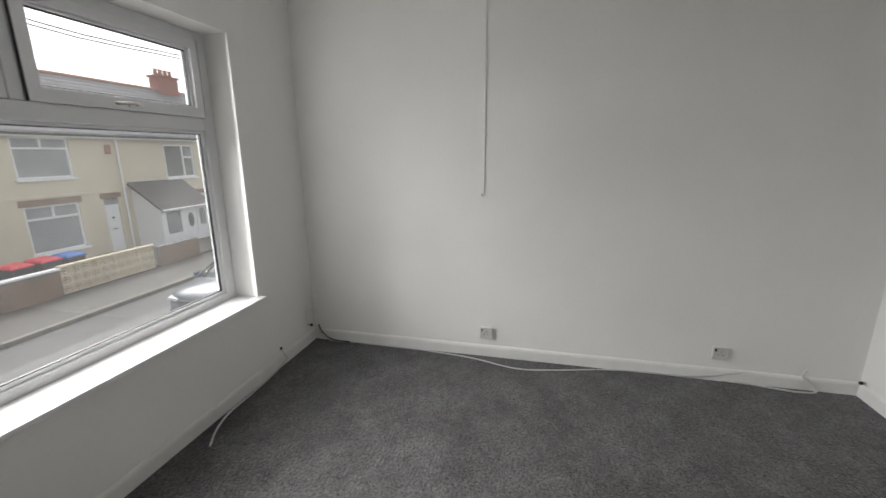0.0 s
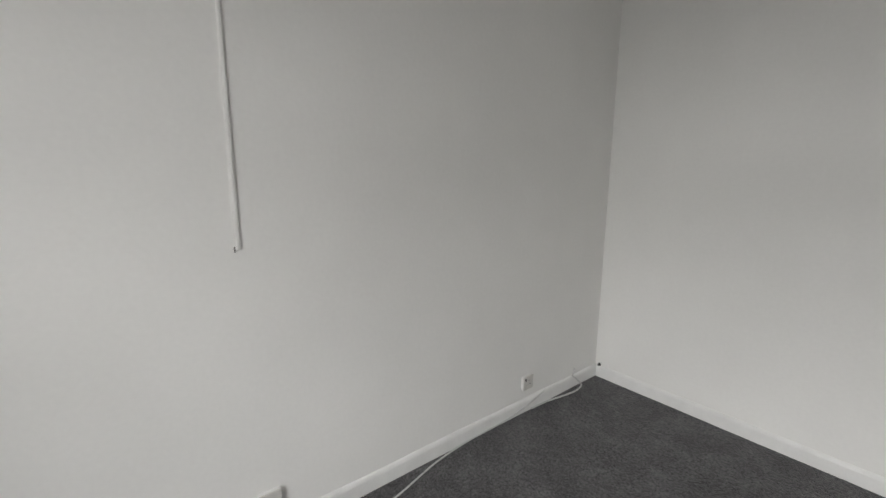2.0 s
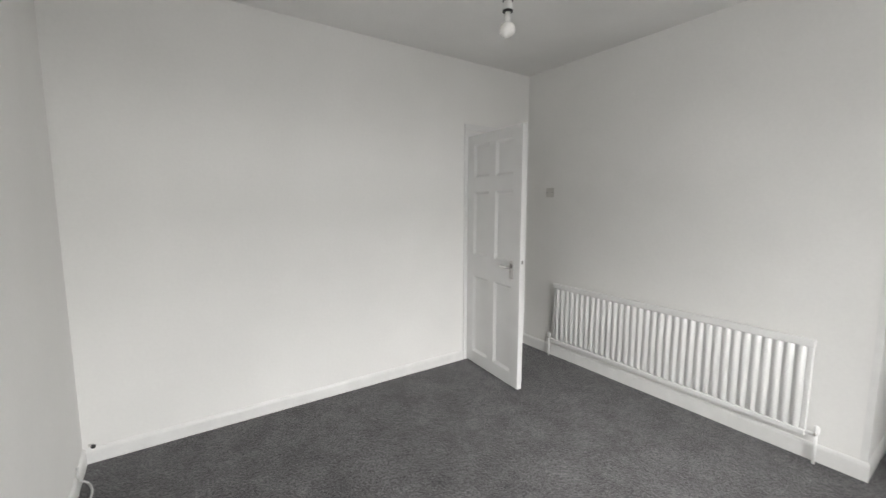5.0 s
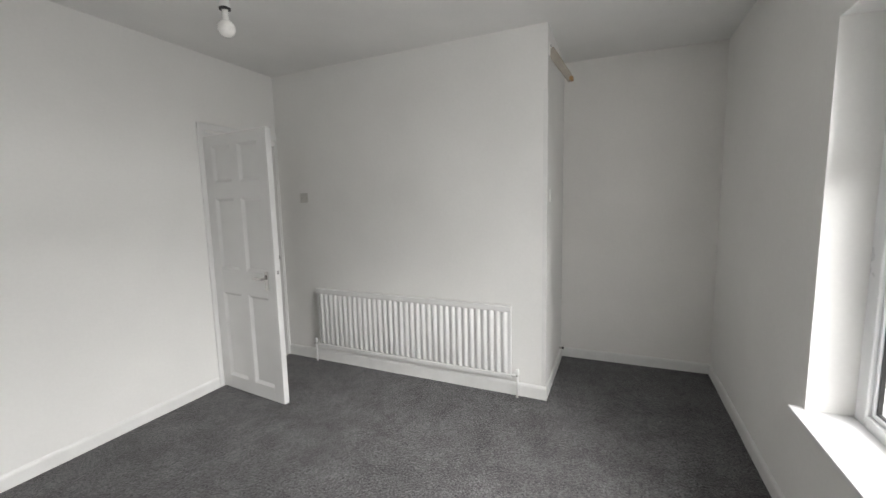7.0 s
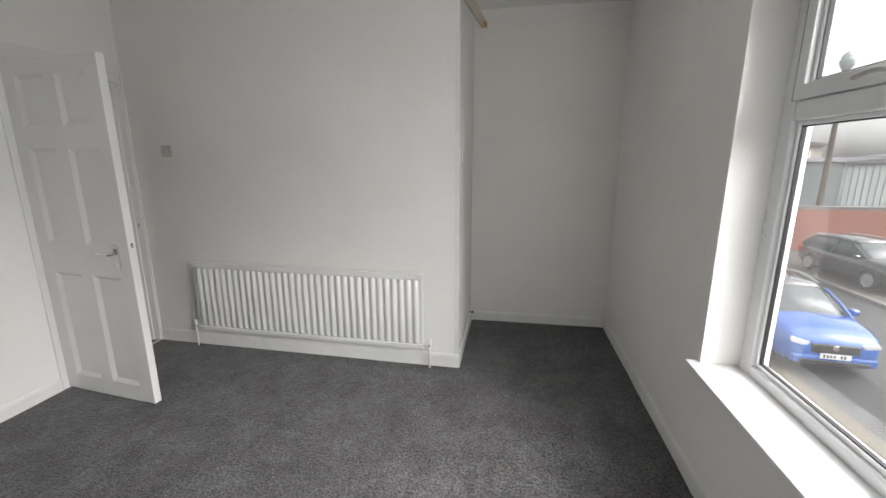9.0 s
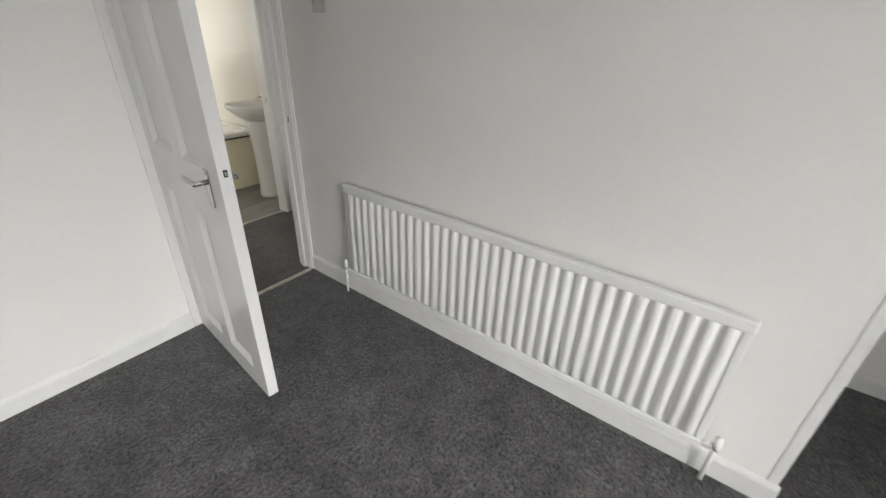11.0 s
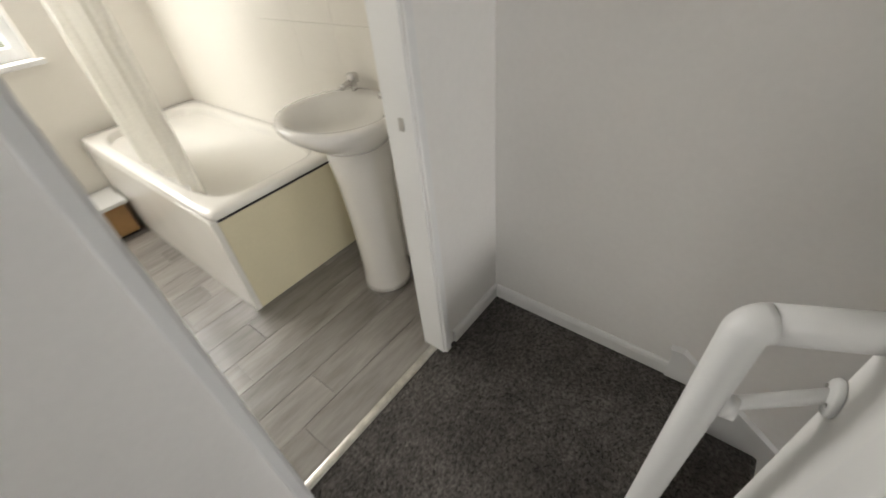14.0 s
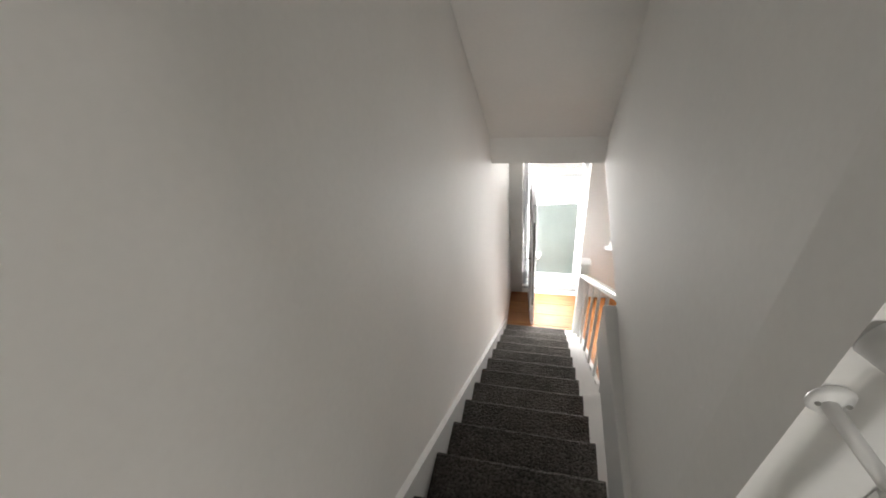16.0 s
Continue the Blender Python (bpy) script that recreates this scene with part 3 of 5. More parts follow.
# ---- bedroom window ----
def casement(name, x0, x1, z0, z1, y, label, transom, mull=None, sash_group=True):
    """White plastic window in a wall along x: outer frame, transom, top lights with sashes, one big lower pane."""
    t = thing(name, (0, 0, 0), label, "window", kind="structure")
    d0, d1, f, ft = y - 0.035, y + 0.035, 0.075, 0.048

    def bar(nm, lo, hi, parent=t, r=0.006):
        return part(nm, box(lo, hi, r), UPVC, parent)
    bar("window_frame", (x0, d0, z0), (x0 + f, d1, z1))
    bar("window_frame", (x1 - f, d0, z0), (x1, d1, z1))
    bar("window_frame", (x0 + f, d0, z1 - ft), (x1 - f, d1, z1))
    bar("window_frame", (x0 + f, d0, z0), (x1 - f, d1, z0 + 0.06))
    bar("transom", (x0 + f, d0, transom - 0.035), (x1 - f, d1, transom + 0.035))
    mx = (x0 + x1) / 2 if mull is None else mull
    bar("mullion", (mx - 0.03, d0, transom + 0.035), (mx + 0.03, d1, z1 - ft))

    def beads(parent, a0, a1, b0, b1, yy, w=0.016):
        for lo, hi in (((a0, yy, b0), (a0 + w, yy + 0.02, b1)), ((a1 - w, yy, b0), (a1, yy + 0.02, b1)),
                       ((a0 + w, yy, b0), (a1 - w, yy + 0.02, b0 + w)), ((a0 + w, yy, b1 - w), (a1 - w, yy + 0.02, b1))):
            part("glazing_bead", box(lo, hi, 0.004), UPVC, parent)
        g = part("gasket", boxes(((a0 + w, yy - 0.004, b0 + w), (a0 + w + 0.004, yy + 0.012, b1 - w)), ((a1 - w - 0.004, yy - 0.004, b0 + w), (a1 - w, yy + 0.012, b1 - w)),
                                 ((a0 + w + 0.004, yy - 0.004, b0 + w), (a1 - w - 0.004, yy + 0.012, b0 + w + 0.004)), ((a0 + w + 0.004, yy - 0.004, b1 - w - 0.004), (a1 - w - 0.004, yy + 0.012, b1 - w))), DARK, parent)
        pane = part("pane", box((a0 + w, yy - 0.006, b0 + w), (a1 - w, yy - 0.002, b1 - w)), GLASS, parent)
        pane.visible_shadow = False
    beads(t, x0 + f, x1 - f, z0 + 0.06, transom - 0.035, y + 0.0)
    for a, b in ((x0 + f, mx - 0.03), (mx + 0.03, x1 - f)):
        s = part("sash", pierced((a + 0.002, y - 0.02, transom + 0.037), (b - 0.002, y + 0.05, z1 - ft - 0.002),
                                 [(a + 0.05, b - 0.05, transom + 0.085, z1 - ft - 0.05)], 'x'), UPVC, t)
        beads(s, a + 0.05, b - 0.05, transom + 0.085, z1 - ft - 0.05, y + 0.012, 0.012)
        c = (a + b) / 2
        part("catch", box((c - 0.035, y + 0.05, transom + 0.05), (c + 0.035, y + 0.062, transom + 0.072), 0.004), UPVC, s)
        part("catch_lever", tube(smooth_curve([(c, y + 0.065, transom + 0.062), (c + 0.03, y + 0.085, transom + 0.066), (c + 0.11, y + 0.08, transom + 0.06)], 5), 0.007, 8), STEEL, s, "grey metal window lever", True)
        # thin black line down both upright edges of the sash
        part("sash_edge_line", boxes(((a + 0.0002, y + 0.034, transom + 0.036), (a + 0.0018, y + 0.0512, z1 - ft)), ((b - 0.0018, y + 0.034, transom + 0.036), (b - 0.0002, y + 0.0512, z1 - ft))), DARK, s)
    return t


casement("window_bedroom", WX0, WX1, SILL_Z, HEAD_Z, -3.87, "white plastic window, one large pane below two top lights", 1.625, 1.565)
structure("window_board", box((WX0 - 0.03, -3.84, SILL_Z - 0.008), (WX1 + 0.035, -3.632, SILL_Z + 0.016), 0.005), SILL, "white gloss window board under the bedroom window", "window sill")
structure("window_sill_outside", prism([(-3.906, SILL_Z - 0.05), (-4.02, SILL_Z - 0.065), (-4.02, SILL_Z - 0.03), (-3.906, SILL_Z + 0.0)], 'x', WX0 - 0.05, WX1 + 0.05), UPVC, "pale outer window sill", "window sill")


# ---- bedroom things ----
def panel_door(name, label, width, height, mat, rows, handle_z=1.0):
    """A panelled door hung at its origin; the leaf runs along +x, the knuckle side is y = 0, thickness to -y."""
    t = thing(name, (0, 0, 0), label, "door", kind="structure")
    th, st = 0.043, 0.1
    zc = [0.006, *[v for pair in rows for v in pair], height]
    midx = width / 2
    for a in (0.0, width - st):
        part("stile", box((a, -th, zc[0]), (a + st, 0, height), 0.0012, 1), mat, t)
    prev = zc[0]
    for z0, z1 in (*rows, (height, None)):
        part("rail", box((st + 0.0002, -th + 0.0003, prev), (width - st - 0.0002, -0.0003, z0)), mat, t)
        if z1:
            part("muntin", box((midx - 0.045, -th + 0.0003, z0 + 0.0002), (midx + 0.045, -0.0003, z1 - 0.0002)), mat, t)
            prev = z1
    for z0, z1 in rows:
        for a, b in ((st, midx - 0.045), (midx + 0.045, width - st)):
            part("panel", box((a, -th * 0.5 - 0.004, z0), (b, -th * 0.5 + 0.004, z1)), mat, t)
            for s, y in ((1, 0.0), (-1, -th)):
                yi = -th * 0.5 + s * 0.0045
                m = 0.02
                bm = bmesh.new()
                o = [bm.verts.new(p) for p in ((a, y - s * 0.0015, z0), (b, y - s * 0.0015, z0), (b, y - s * 0.0015, z1), (a, y - s * 0.0015, z1))]
                k = [bm.verts.new(p) for p in ((a + m, yi, z0 + m), (b - m, yi, z0 + m), (b - m, yi, z1 - m), (a + m, yi, z1 - m))]
                for i in range(4):
                    f = (o[i], o[(i + 1) % 4], k[(i + 1) % 4], k[i])
                    bm.faces.new(f if s < 0 else f[::-1])
                part("moulding", bm, mat, t)
    hx = width - 0.095
    for s, y in ((1, 0.0), (-1, -th)):
        plate = part("handle_plate", box((hx - 0.018, y, handle_z - 0.09), (hx + 0.018, y + s * 0.007, handle_z + 0.045), 0.003), CHROME, t, "chrome lever handle on a back plate")
        neck = tube([(hx, y + s * 0.006, handle_z), (hx, y + s * 0.045, handle_z)], 0.009, 12)
        part("neck", neck, CHROME, plate, shade=True)
        part("lever", tube(smooth_curve([(hx + 0.004, y + s * 0.045, handle_z), (hx - 0.03, y + s * 0.05, handle_z + 0.002), (hx - 0.065, y + s * 0.05, handle_z + 0.004), (hx - 0.095, y + s * 0.046, handle_z + 0.001)], 5), 0.009, 12), CHROME, plate, shade=True)
    part("latch_plate", box((width, -0.027, handle_z + 0.033), (width + 0.0015, -0.013, handle_z + 0.057), 0.0005), DARK, t, "dark latch plate in the door edge")
    part("latch", box((width + 0.0015, -0.023, handle_z + 0.039), (width + 0.006, -0.017, handle_z + 0.051), 0.001), STEEL, t)
    for z in (0.22, height - 0.22):
        part("hinge", tube([(-0.004, 0.004, z - 0.05), (-0.004, 0.004, z + 0.05)], 0.006, 8), GLOSS, t)
    return t


bed_door = panel_door("door_bedroom", "white gloss six-panel bedroom door standing wide open", 0.732, 1.985, DOOR_PAINT,
                      [(0.11, 0.79), (0.975, 1.515), (1.635, 1.905)], 0.94)
bed_door.matrix_world = pose(2.702, -0.018, 0.004, 0, 0, -96.6)


def radiator(x, y0, y1, z0, z1, lean):
    """Single convector panel with pressed flutes, hung on the wall behind it; faces -x."""
    t = thing("radiator", (x, y0, 0.0), "long white fluted panel radiator on the wall", "radiator")
    t.rotation_euler = (0, 0, lean)
    t.scale = (0.76, 1.0, 1.0)
    L = y1 - y0
    n = 34
    outline = []
    steps = 8
    pitch = (L - 0.05) / n
    for i in range(n * steps + 1):
        y = 0.025 + pitch * i / steps
        ph = (i % steps) / steps
        c = 0.5 - 0.5 * math.cos(ph * math.tau)
        outline.append((y, -0.062 - 0.025 * min(1.0, c * 1.35)))
    bm = bmesh.new()
    zs = [z0 + 0.03, z0 + 0.05, z1 - 0.05, z1 - 0.03]
    rows = []
    for k, z in enumerate(zs):
        rows.append([bm.verts.new((-0.062 if k in (0, 3) else d, y, z)) for y, d in outline])
    for a, b in zip(rows, rows[1:]):
        for i in range(len(a) - 1):
            bm.faces.new((a[i], b[i], b[i + 1], a[i + 1]))
    for f in bm.faces:
        f.normal_update()
    part("fluted_face", bm, RAD, t, shade=True)
    part("body", box((-0.0615, 0.0, z0), (-0.045, L, z1), 0.004), RAD, t)
    part("top_seam", box((-0.082, -0.004, z1 - 0.042), (-0.04, L + 0.004, z1 + 0.004), 0.008), RAD, t)
    part("bottom_seam", box((-0.078, 0.0, z0), (-0.0618, L, z0 + 0.032), 0.006), RAD, t)
    for y in (0.0, L - 0.022):
        part("end_seam", box((-0.07, y, z0 + 0.034), (-0.0618, y + 0.022, z1 - 0.034), 0.003), RAD, t)
    for y in (0.25, L - 0.25):
        part("bracket", box((-0.045, y - 0.015, z0 + 0.05), (0.0, y + 0.015, z1 - 0.05), 0.002), RAD, t)
    for y, s in ((0.0, -1), (L, 1)):
        v = part("valve", tube([(-0.058, y, z0 + 0.022), (-0.058, y + s * 0.045, z0 + 0.022)], 0.011, 10), RAD, t, "white painted radiator valve", True)
        part("valve_head", lathe([(0.0, 0.0), (0.013, 0.002), (0.015, 0.02), (0.012, 0.05), (0.0, 0.054)], (-0.058, y + s * 0.045, z0 + 0.022), 12), RAD, v, shade=True)
        part("valve_cap", tube([(-0.058, y + s * 0.045, z0 + 0.03), (-0.082, y + s * 0.045, z0 + 0.03)], 0.008, 8), STEEL, v, shade=True)
        part("pipe", tube([(-0.058, y + s * 0.045, 0.0), (-0.058, y + s * 0.045, z0 + 0.02)], 0.0085, 10), RAD, v, shade=True)
    return t


radiator(stair_wall_x(-2.25) - 0.001, -2.25, -0.43, 0.145, 0.692, -math.atan(0.03))

def socket(at, turn, label, mat=SATIN, gangs=1, switch=True, width=0.086):
    """A British wall socket with its switch, on the plane x = 0 facing +x, then turned."""
    t = thing("wall_socket", at, label, "socket")
    t.rotation_euler = (0, 0, turn)
    part("back_box", box((0.0, -width / 2 + 0.002, -0.041), (0.016, width / 2 - 0.002, 0.041), 0.003), PLASTIC, t, "white surface box")
    plate = part("plate", box((0.016, -width / 2, -0.043), (0.023, width / 2, 0.043), 0.003), mat, t)
    # pin holes are not cut; black blocks give their shaded inside
    for dy, dz, w, h in ((0.004, 0.012, 0.004, 0.008), (-0.012, -0.008, 0.007, 0.004), (0.014, -0.008, 0.007, 0.004)):
        part("pin_hole_shade", box((0.0225, dy - w / 2, dz - h / 2), (0.0236, dy + w / 2, dz + h / 2)), DARK, plate)
    part("rocker", box((0.023, -0.034, 0.016), (0.0275, -0.022, 0.034), 0.002), DARK if mat is SATIN else PLASTIC, plate, "small rocker switch")
    for dy in (-0.03, 0.03):
        part("screw", lathe([(0.0, 0.0), (0.003, 0.0), (0.0026, 0.001), (0.0, 0.0012)], (0.023, dy, -0.002), 8, 'x'), STEEL, plate)
    return t


tagged(socket((0.0, -2.285, 0.185), 0, "single wall socket with satin steel plate above the skirting"), group="sockets of the bedroom")
tagged(socket((0.0, -0.78, 0.195), 0, "single wall socket with satin steel plate near the corner"), group="sockets of the bedroom")

sw = thing("light_switch", (stair_wall_x(-0.3), -0.305, 1.52), "satin steel light switch beside the doorway", "light switch")
part("plate", box((-0.009, -0.043, -0.043), (0.0, 0.043, 0.043), 0.003), SATIN, sw)
part("rocker", box((-0.0135, -0.009, -0.014), (-0.009, 0.009, 0.014), 0.002), SATIN, sw)
for dy in (-0.03, 0.03):
    part("screw", lathe([(0.0, 0.0), (0.003, 0.0), (0.0026, -0.001), (0.0, -0.0012)], (-0.009, dy, 0.0), 8, 'x'), DARK, sw)

# cable trunking that stops half way down the party wall
trunk = thing("cable_trunking", (0.0, -2.33, 1.18), "white cable trunking ending half way down the wall", "cable trunking")
part("trunk", box((0.0, 0.001, 0.0), (0.009, 0.0145, H - 1.18), 0.003), WALL, trunk)
part("cover_edge", box((0.0, -0.003, 0.0), (0.003, 0.0005, 0.62), 0.001), WALL, trunk)
part("cable_end", box((0.001, -0.0045, -0.008), (0.005, -0.0015, 0.012)), DARK, trunk, "dark cut cable end")

# pendant
pend = thing("pendant_light", (1.725, -1.455, H), "bare round white bulb hanging from a short ceiling flex, unlit", "ceiling light")
part("ceiling_rose", lathe([(0.0, 0.0), (0.042, 0.0), (0.04, -0.012), (0.022, -0.026), (0.0, -0.028)], (0, 0, 0), 20), PLASTIC, pend, shade=True)
part("flex", tube([(0, 0, -0.025), (0.002, 0.001, -0.15), (0, 0, -0.25)], 0.0045, 8), PLASTIC, pend, shade=True)
holder = part("lamp_holder", lathe([(0.0, -0.235), (0.009, -0.24), (0.0125, -0.27), (0.0135, -0.312), (0.018, -0.316), (0.0195, -0.34), (0.0205, -0.362), (0.0, -0.364)], (0, 0, 0), 18), PLASTIC, pend, shade=True)
for z in (-0.316, -0.36):
    part("holder_ring", lathe([(0.0185, z + 0.004), (0.0225, z + 0.003), (0.0225, z - 0.003), (0.0185, z - 0.004)], (0, 0, 0), 18), DARK, holder, "dark ring of the lamp holder")
globe = [(0.034 * math.sin(a), -0.436 + 0.034 * math.cos(a)) for a in [radians(22 + 15.8 * k) for k in range(11)]]
part("bulb", lathe([(0.0, -0.364), (0.0125, -0.365), (0.0125, -0.398), *globe], (0, 0, 0), 22), BULB, pend, "opal white bulb", True)

# white cables lying along the skirting
cables = (("white cable running loosely along the floor by the wall",
           [(0.02, -3.65, 0.085), (0.05, -3.53, 0.02), (0.028, -3.3, 0.008), (0.03, -3.0, 0.007), (0.035, -2.75, 0.007), (0.075, -2.38, 0.007), (0.155, -2.06, 0.007), (0.12, -1.8, 0.007), (0.045, -1.5, 0.007), (0.022, -1.25, 0.012), (0.02, -0.9, 0.02), (0.02, -0.62, 0.085)], 0.0045, CABLE),
          ("thin white cable looping up at the corner",
           [(0.024, -0.75, 0.012), (0.03, -0.58, 0.008), (0.05, -0.46, 0.008), (0.065, -0.33, 0.01), (0.045, -0.24, 0.012), (0.022, -0.26, 0.05), (0.017, -0.31, 0.095), (0.016, -0.29, 0.14)], 0.0055, CABLE),
          ("white cable with a cut end trailing under the window",
           [(0.42, -3.664, 0.03), (0.55, -3.655, 0.012), (0.8, -3.645, 0.007), (1.02, -3.64, 0.007), (1.16, -3.6, 0.007), (1.27, -3.54, 0.007)], 0.006, CABLE))
for lab, pts, r, m in cables:
    solid("floor_cable", tube(smooth_curve(pts, 7), r, 8), m, lab, "cable", shade=True, group="loose cables")
solid("floor_cable", tube(smooth_curve([(0.006, -3.64, 0.12), (0.03, -3.6, 0.07), (0.06, -3.5, 0.03), (0.035, -3.36, 0.01)], 6), 0.005, 8), BLACK_CABLE, "short black cable hanging over the skirting in the corner", "cable", shade=True)


def pipe_stub(at, d, label):
    t = thing("capped_pipe", at, label, "pipe stub")
    d = Vector(d)
    part("pipe", tube([(0, 0, 0), d * 0.03], 0.007, 10), CHROME, t, shade=True)
    part("cap", tube([d * 0.03, d * 0.042], 0.011, 10), DARK, t, shade=True)


pipe_stub((0.03, 0.0, 0.1), (0.5, -0.85, 0.1), "small capped metal stub above the skirting in the corner")
pipe_stub((0.095, FRONT, 0.155), (0.1, 0.95, 0.0), "small dark cable outlet on the wall under the window")
pipe_stub((4.12, -2.49, 0.12), (0.1, -0.95, 0.0), "small dark stub above the alcove skirting")
box_cover = thing("junction_cover", (0.07, FRONT, 0.2), "white blank cover on the wall in the corner", "cover plate")
part("cover", box((-0.035, 0.0, -0.03), (0.035, 0.012, 0.09), 0.004), WALL, box_cover)
stub2 = thing("cable_outlet", (0.45, FRONT, 0.125), "small cable outlet just above the skirting", "cable outlet")
part("grommet", lathe([(0.0, 0.0), (0.012, 0.0), (0.01, 0.008), (0.0, 0.01)], (0, 0, 0), 12, 'y'), DARK, stub2)
part("cable_loop", tube(smooth_curve([(0, 0.004, 0), (0.01, 0.03, -0.03), (-0.02, 0.022, -0.075), (-0.05, 0.018, -0.1)], 6), 0.004, 8), CABLE, stub2, shade=True)

plate = thing("blank_plate", (3.47, -2.49, 1.485), "small white blank plate on the alcove return", "cover plate")
part("cover", box((-0.018, -0.012, -0.045), (0.018, 0.0, 0.045), 0.003), PLASTIC, plate)
for dz in (-0.034, 0.034):
    part("screw", lathe([(0.0, 0.0), (0.003, 0.0), (0.0026, -0.001), (0.0, -0.0012)], (0, -0.012, dz), 8, 'y'), STEEL, plate)

# cut end of a timber bearer left high on the alcove return
bearer = thing("timber_bracket", (3.4, -2.49, 2.44), "short bare wooden bracket high in the alcove corner", "bracket")
part("back_plate", box((-0.03, -0.01, -0.02), (0.03, 0.0, 0.06), 0.003), WALL, bearer)
part("arm", prism([(-0.008, 0.03), (-0.03, 0.035), (-0.15, -0.16), (-0.15, -0.19), (-0.125, -0.2), (-0.008, -0.03)], 'x', -0.022, 0.022, 0.004), PINE, bearer, "bare weathered wooden arm")
part("end_notch", box((-0.024, -0.158, -0.195), (0.024, -0.135, -0.17), 0.003), BROWN_WOOD, bearer)
# raised black disc coloured as the shade of a screw hole
part("screw_hole_shade", lathe([(0.0, 0.0), (0.008, 0.0), (0.007, -0.002), (0.0, -0.002)], (-0.012, -0.0105, 0.045), 10, 'y'), DARK, bearer)


# ---- stairs and landing ----
GO, RISE, TOP_Y = 0.2535, 0.2, 0.155
stairs = thing("staircase", (0, 0, 0), "straight stairs with a dark carpet runner and white painted edges", "stairs")
for k in range(1, 13):
    y1, z = TOP_Y - GO * (k - 1), -RISE * k
    y0 = TOP_Y - GO * k
    nose = [(y1 + 0.01, z), (y0 - 0.004, z), (y0 - 0.016, z - 0.006), (y0 - 0.02, z - 0.016), (y0 - 0.014, z - 0.027), (y0 + 0.004, z - 0.036), (y0 + 0.006, z - RISE + 0.004), (y1 + 0.01, z - RISE + 0.004)]
    part("carpeted_step", prism(nose, 'x', 3.556, 4.232), LANDING_CARPET, stairs)
    bare = [(y1 + 0.01, z - 0.01), (y0 - 0.006, z - 0.01), (y0 - 0.006, z - 0.032), (y0 + 0.014, z - 0.032), (y0 + 0.014, z - RISE - 0.006), (y1 + 0.01, z - RISE - 0.006)]
    part("painted_step_end", prism(bare, 'x', 3.42, 3.5555), GLOSS, stairs, "white painted end of the step")
top_nose = [(TOP_Y + 0.05, 0.0), (TOP_Y - 0.004, 0.0), (TOP_Y - 0.016, -0.006), (TOP_Y - 0.02, -0.016), (TOP_Y - 0.014, -0.027), (TOP_Y + 0.004, -0.036), (TOP_Y + 0.006, -RISE + 0.004), (TOP_Y + 0.05, -RISE + 0.004)]
part("top_nosing", prism(top_nose, 'x', 3.5, 4.232), LANDING_CARPET, stairs)
slope = RISE / GO


def string_z(y, d):
    return -(TOP_Y - y) * slope + d


ya, yb = 0.235, -2.95
part("wall_string", prism([(ya, 0.13), (ya - 0.03, 0.133), (yb, string_z(yb, 0.095)), (yb, -2.6), (yb + 0.25, -2.6), (ya, -0.14)], 'x', 4.233, 4.2495), GLOSS, stairs, "white painted string board along the wall")
part("string_bead", prism([(ya + 0.01, 0.132), (ya - 0.03, 0.1345), (yb, string_z(yb, 0.096)), (yb, string_z(yb, 0.109)), (ya - 0.03, 0.149), (ya + 0.01, 0.145)], 'x', 4.224, 4.2495), GLOSS, stairs)
part("outer_string", prism([(0.1, -0.2), (0.1, -0.5), (yb + 0.2, string_z(yb + 0.2, -0.32)), (yb, -2.6), (yb, string_z(yb, 0.03))], 'x', 3.392, 3.4195), GLOSS, stairs, "white painted outer string board")
bannister = thing("bannister", (3.43, 0, 0), "white painted handrail with newel and thin balusters by the lower stairs", "handrail")
part("handrail", prism([(-0.72, string_z(-0.72, 0.82)), (-2.86, string_z(-2.86, 0.82)), (-2.86, string_z(-2.86, 0.87)), (-0.72, string_z(-0.72, 0.87))], 'x', -0.03, 0.03, 0.01), GLOSS, bannister)
part("newel", box((-0.045, -2.95, -2.6), (0.045, -2.86, -1.42), 0.006), GLOSS, bannister)
part("newel_cap", box((-0.055, -2.96, -1.4195), (0.055, -2.85, -1.37), 0.015), GLOSS, bannister)
for i in range(7):
    y = -2.72 + i * 0.29
    part("baluster", tube([(0, y, string_z(y, -0.02)), (0, y, string_z(y, 0.83))], 0.011, 8), GLOSS, bannister)
structure("stair_ledge", box((3.43, -0.98, -0.33), (3.562, 0.13, -0.052), 0.006), GLOSS, "white boxed-in ledge beside the top stairs", "ledge")

guard = thing("newel_rail", (3.506, 0.212, 0.0), "white painted newel post with short guard rails at the stair head", "handrail")
ex, ey = 0.046, -0.094
bend = [radians(15 * k) for k in range(7)]
part("newel_post", tube([(0.014, 0.004, 0), (0.007, 0.002, 0.5), *[(0.44 * 0.016 * (1 - math.cos(a)), -0.898 * 0.016 * (1 - math.cos(a)), 1.002 + 0.016 * math.sin(a)) for a in bend]], 0.0185, 20), GLOSS, guard, shade=True)
part("top_rail", tube([(0.0068, -0.0138, 1.018), (ex * 0.7, ey * 0.7, 1.018), (ex, ey, 1.018)], 0.0185, 20), GLOSS, guard, shade=True)
part("lower_rail", tube([(0.008, -0.02, 0.89), (ex, ey, 0.925)], 0.0075, 12), GLOSS, guard, shade=True)
rose = part("rose", lathe([(0.0, 0.006), (0.018, 0.005), (0.021, 0.001), (0.02, -0.002), (0.0, -0.002)], (ex - 0.004, ey, 0.925), 20, 'y'), GLOSS, guard, shade=True)
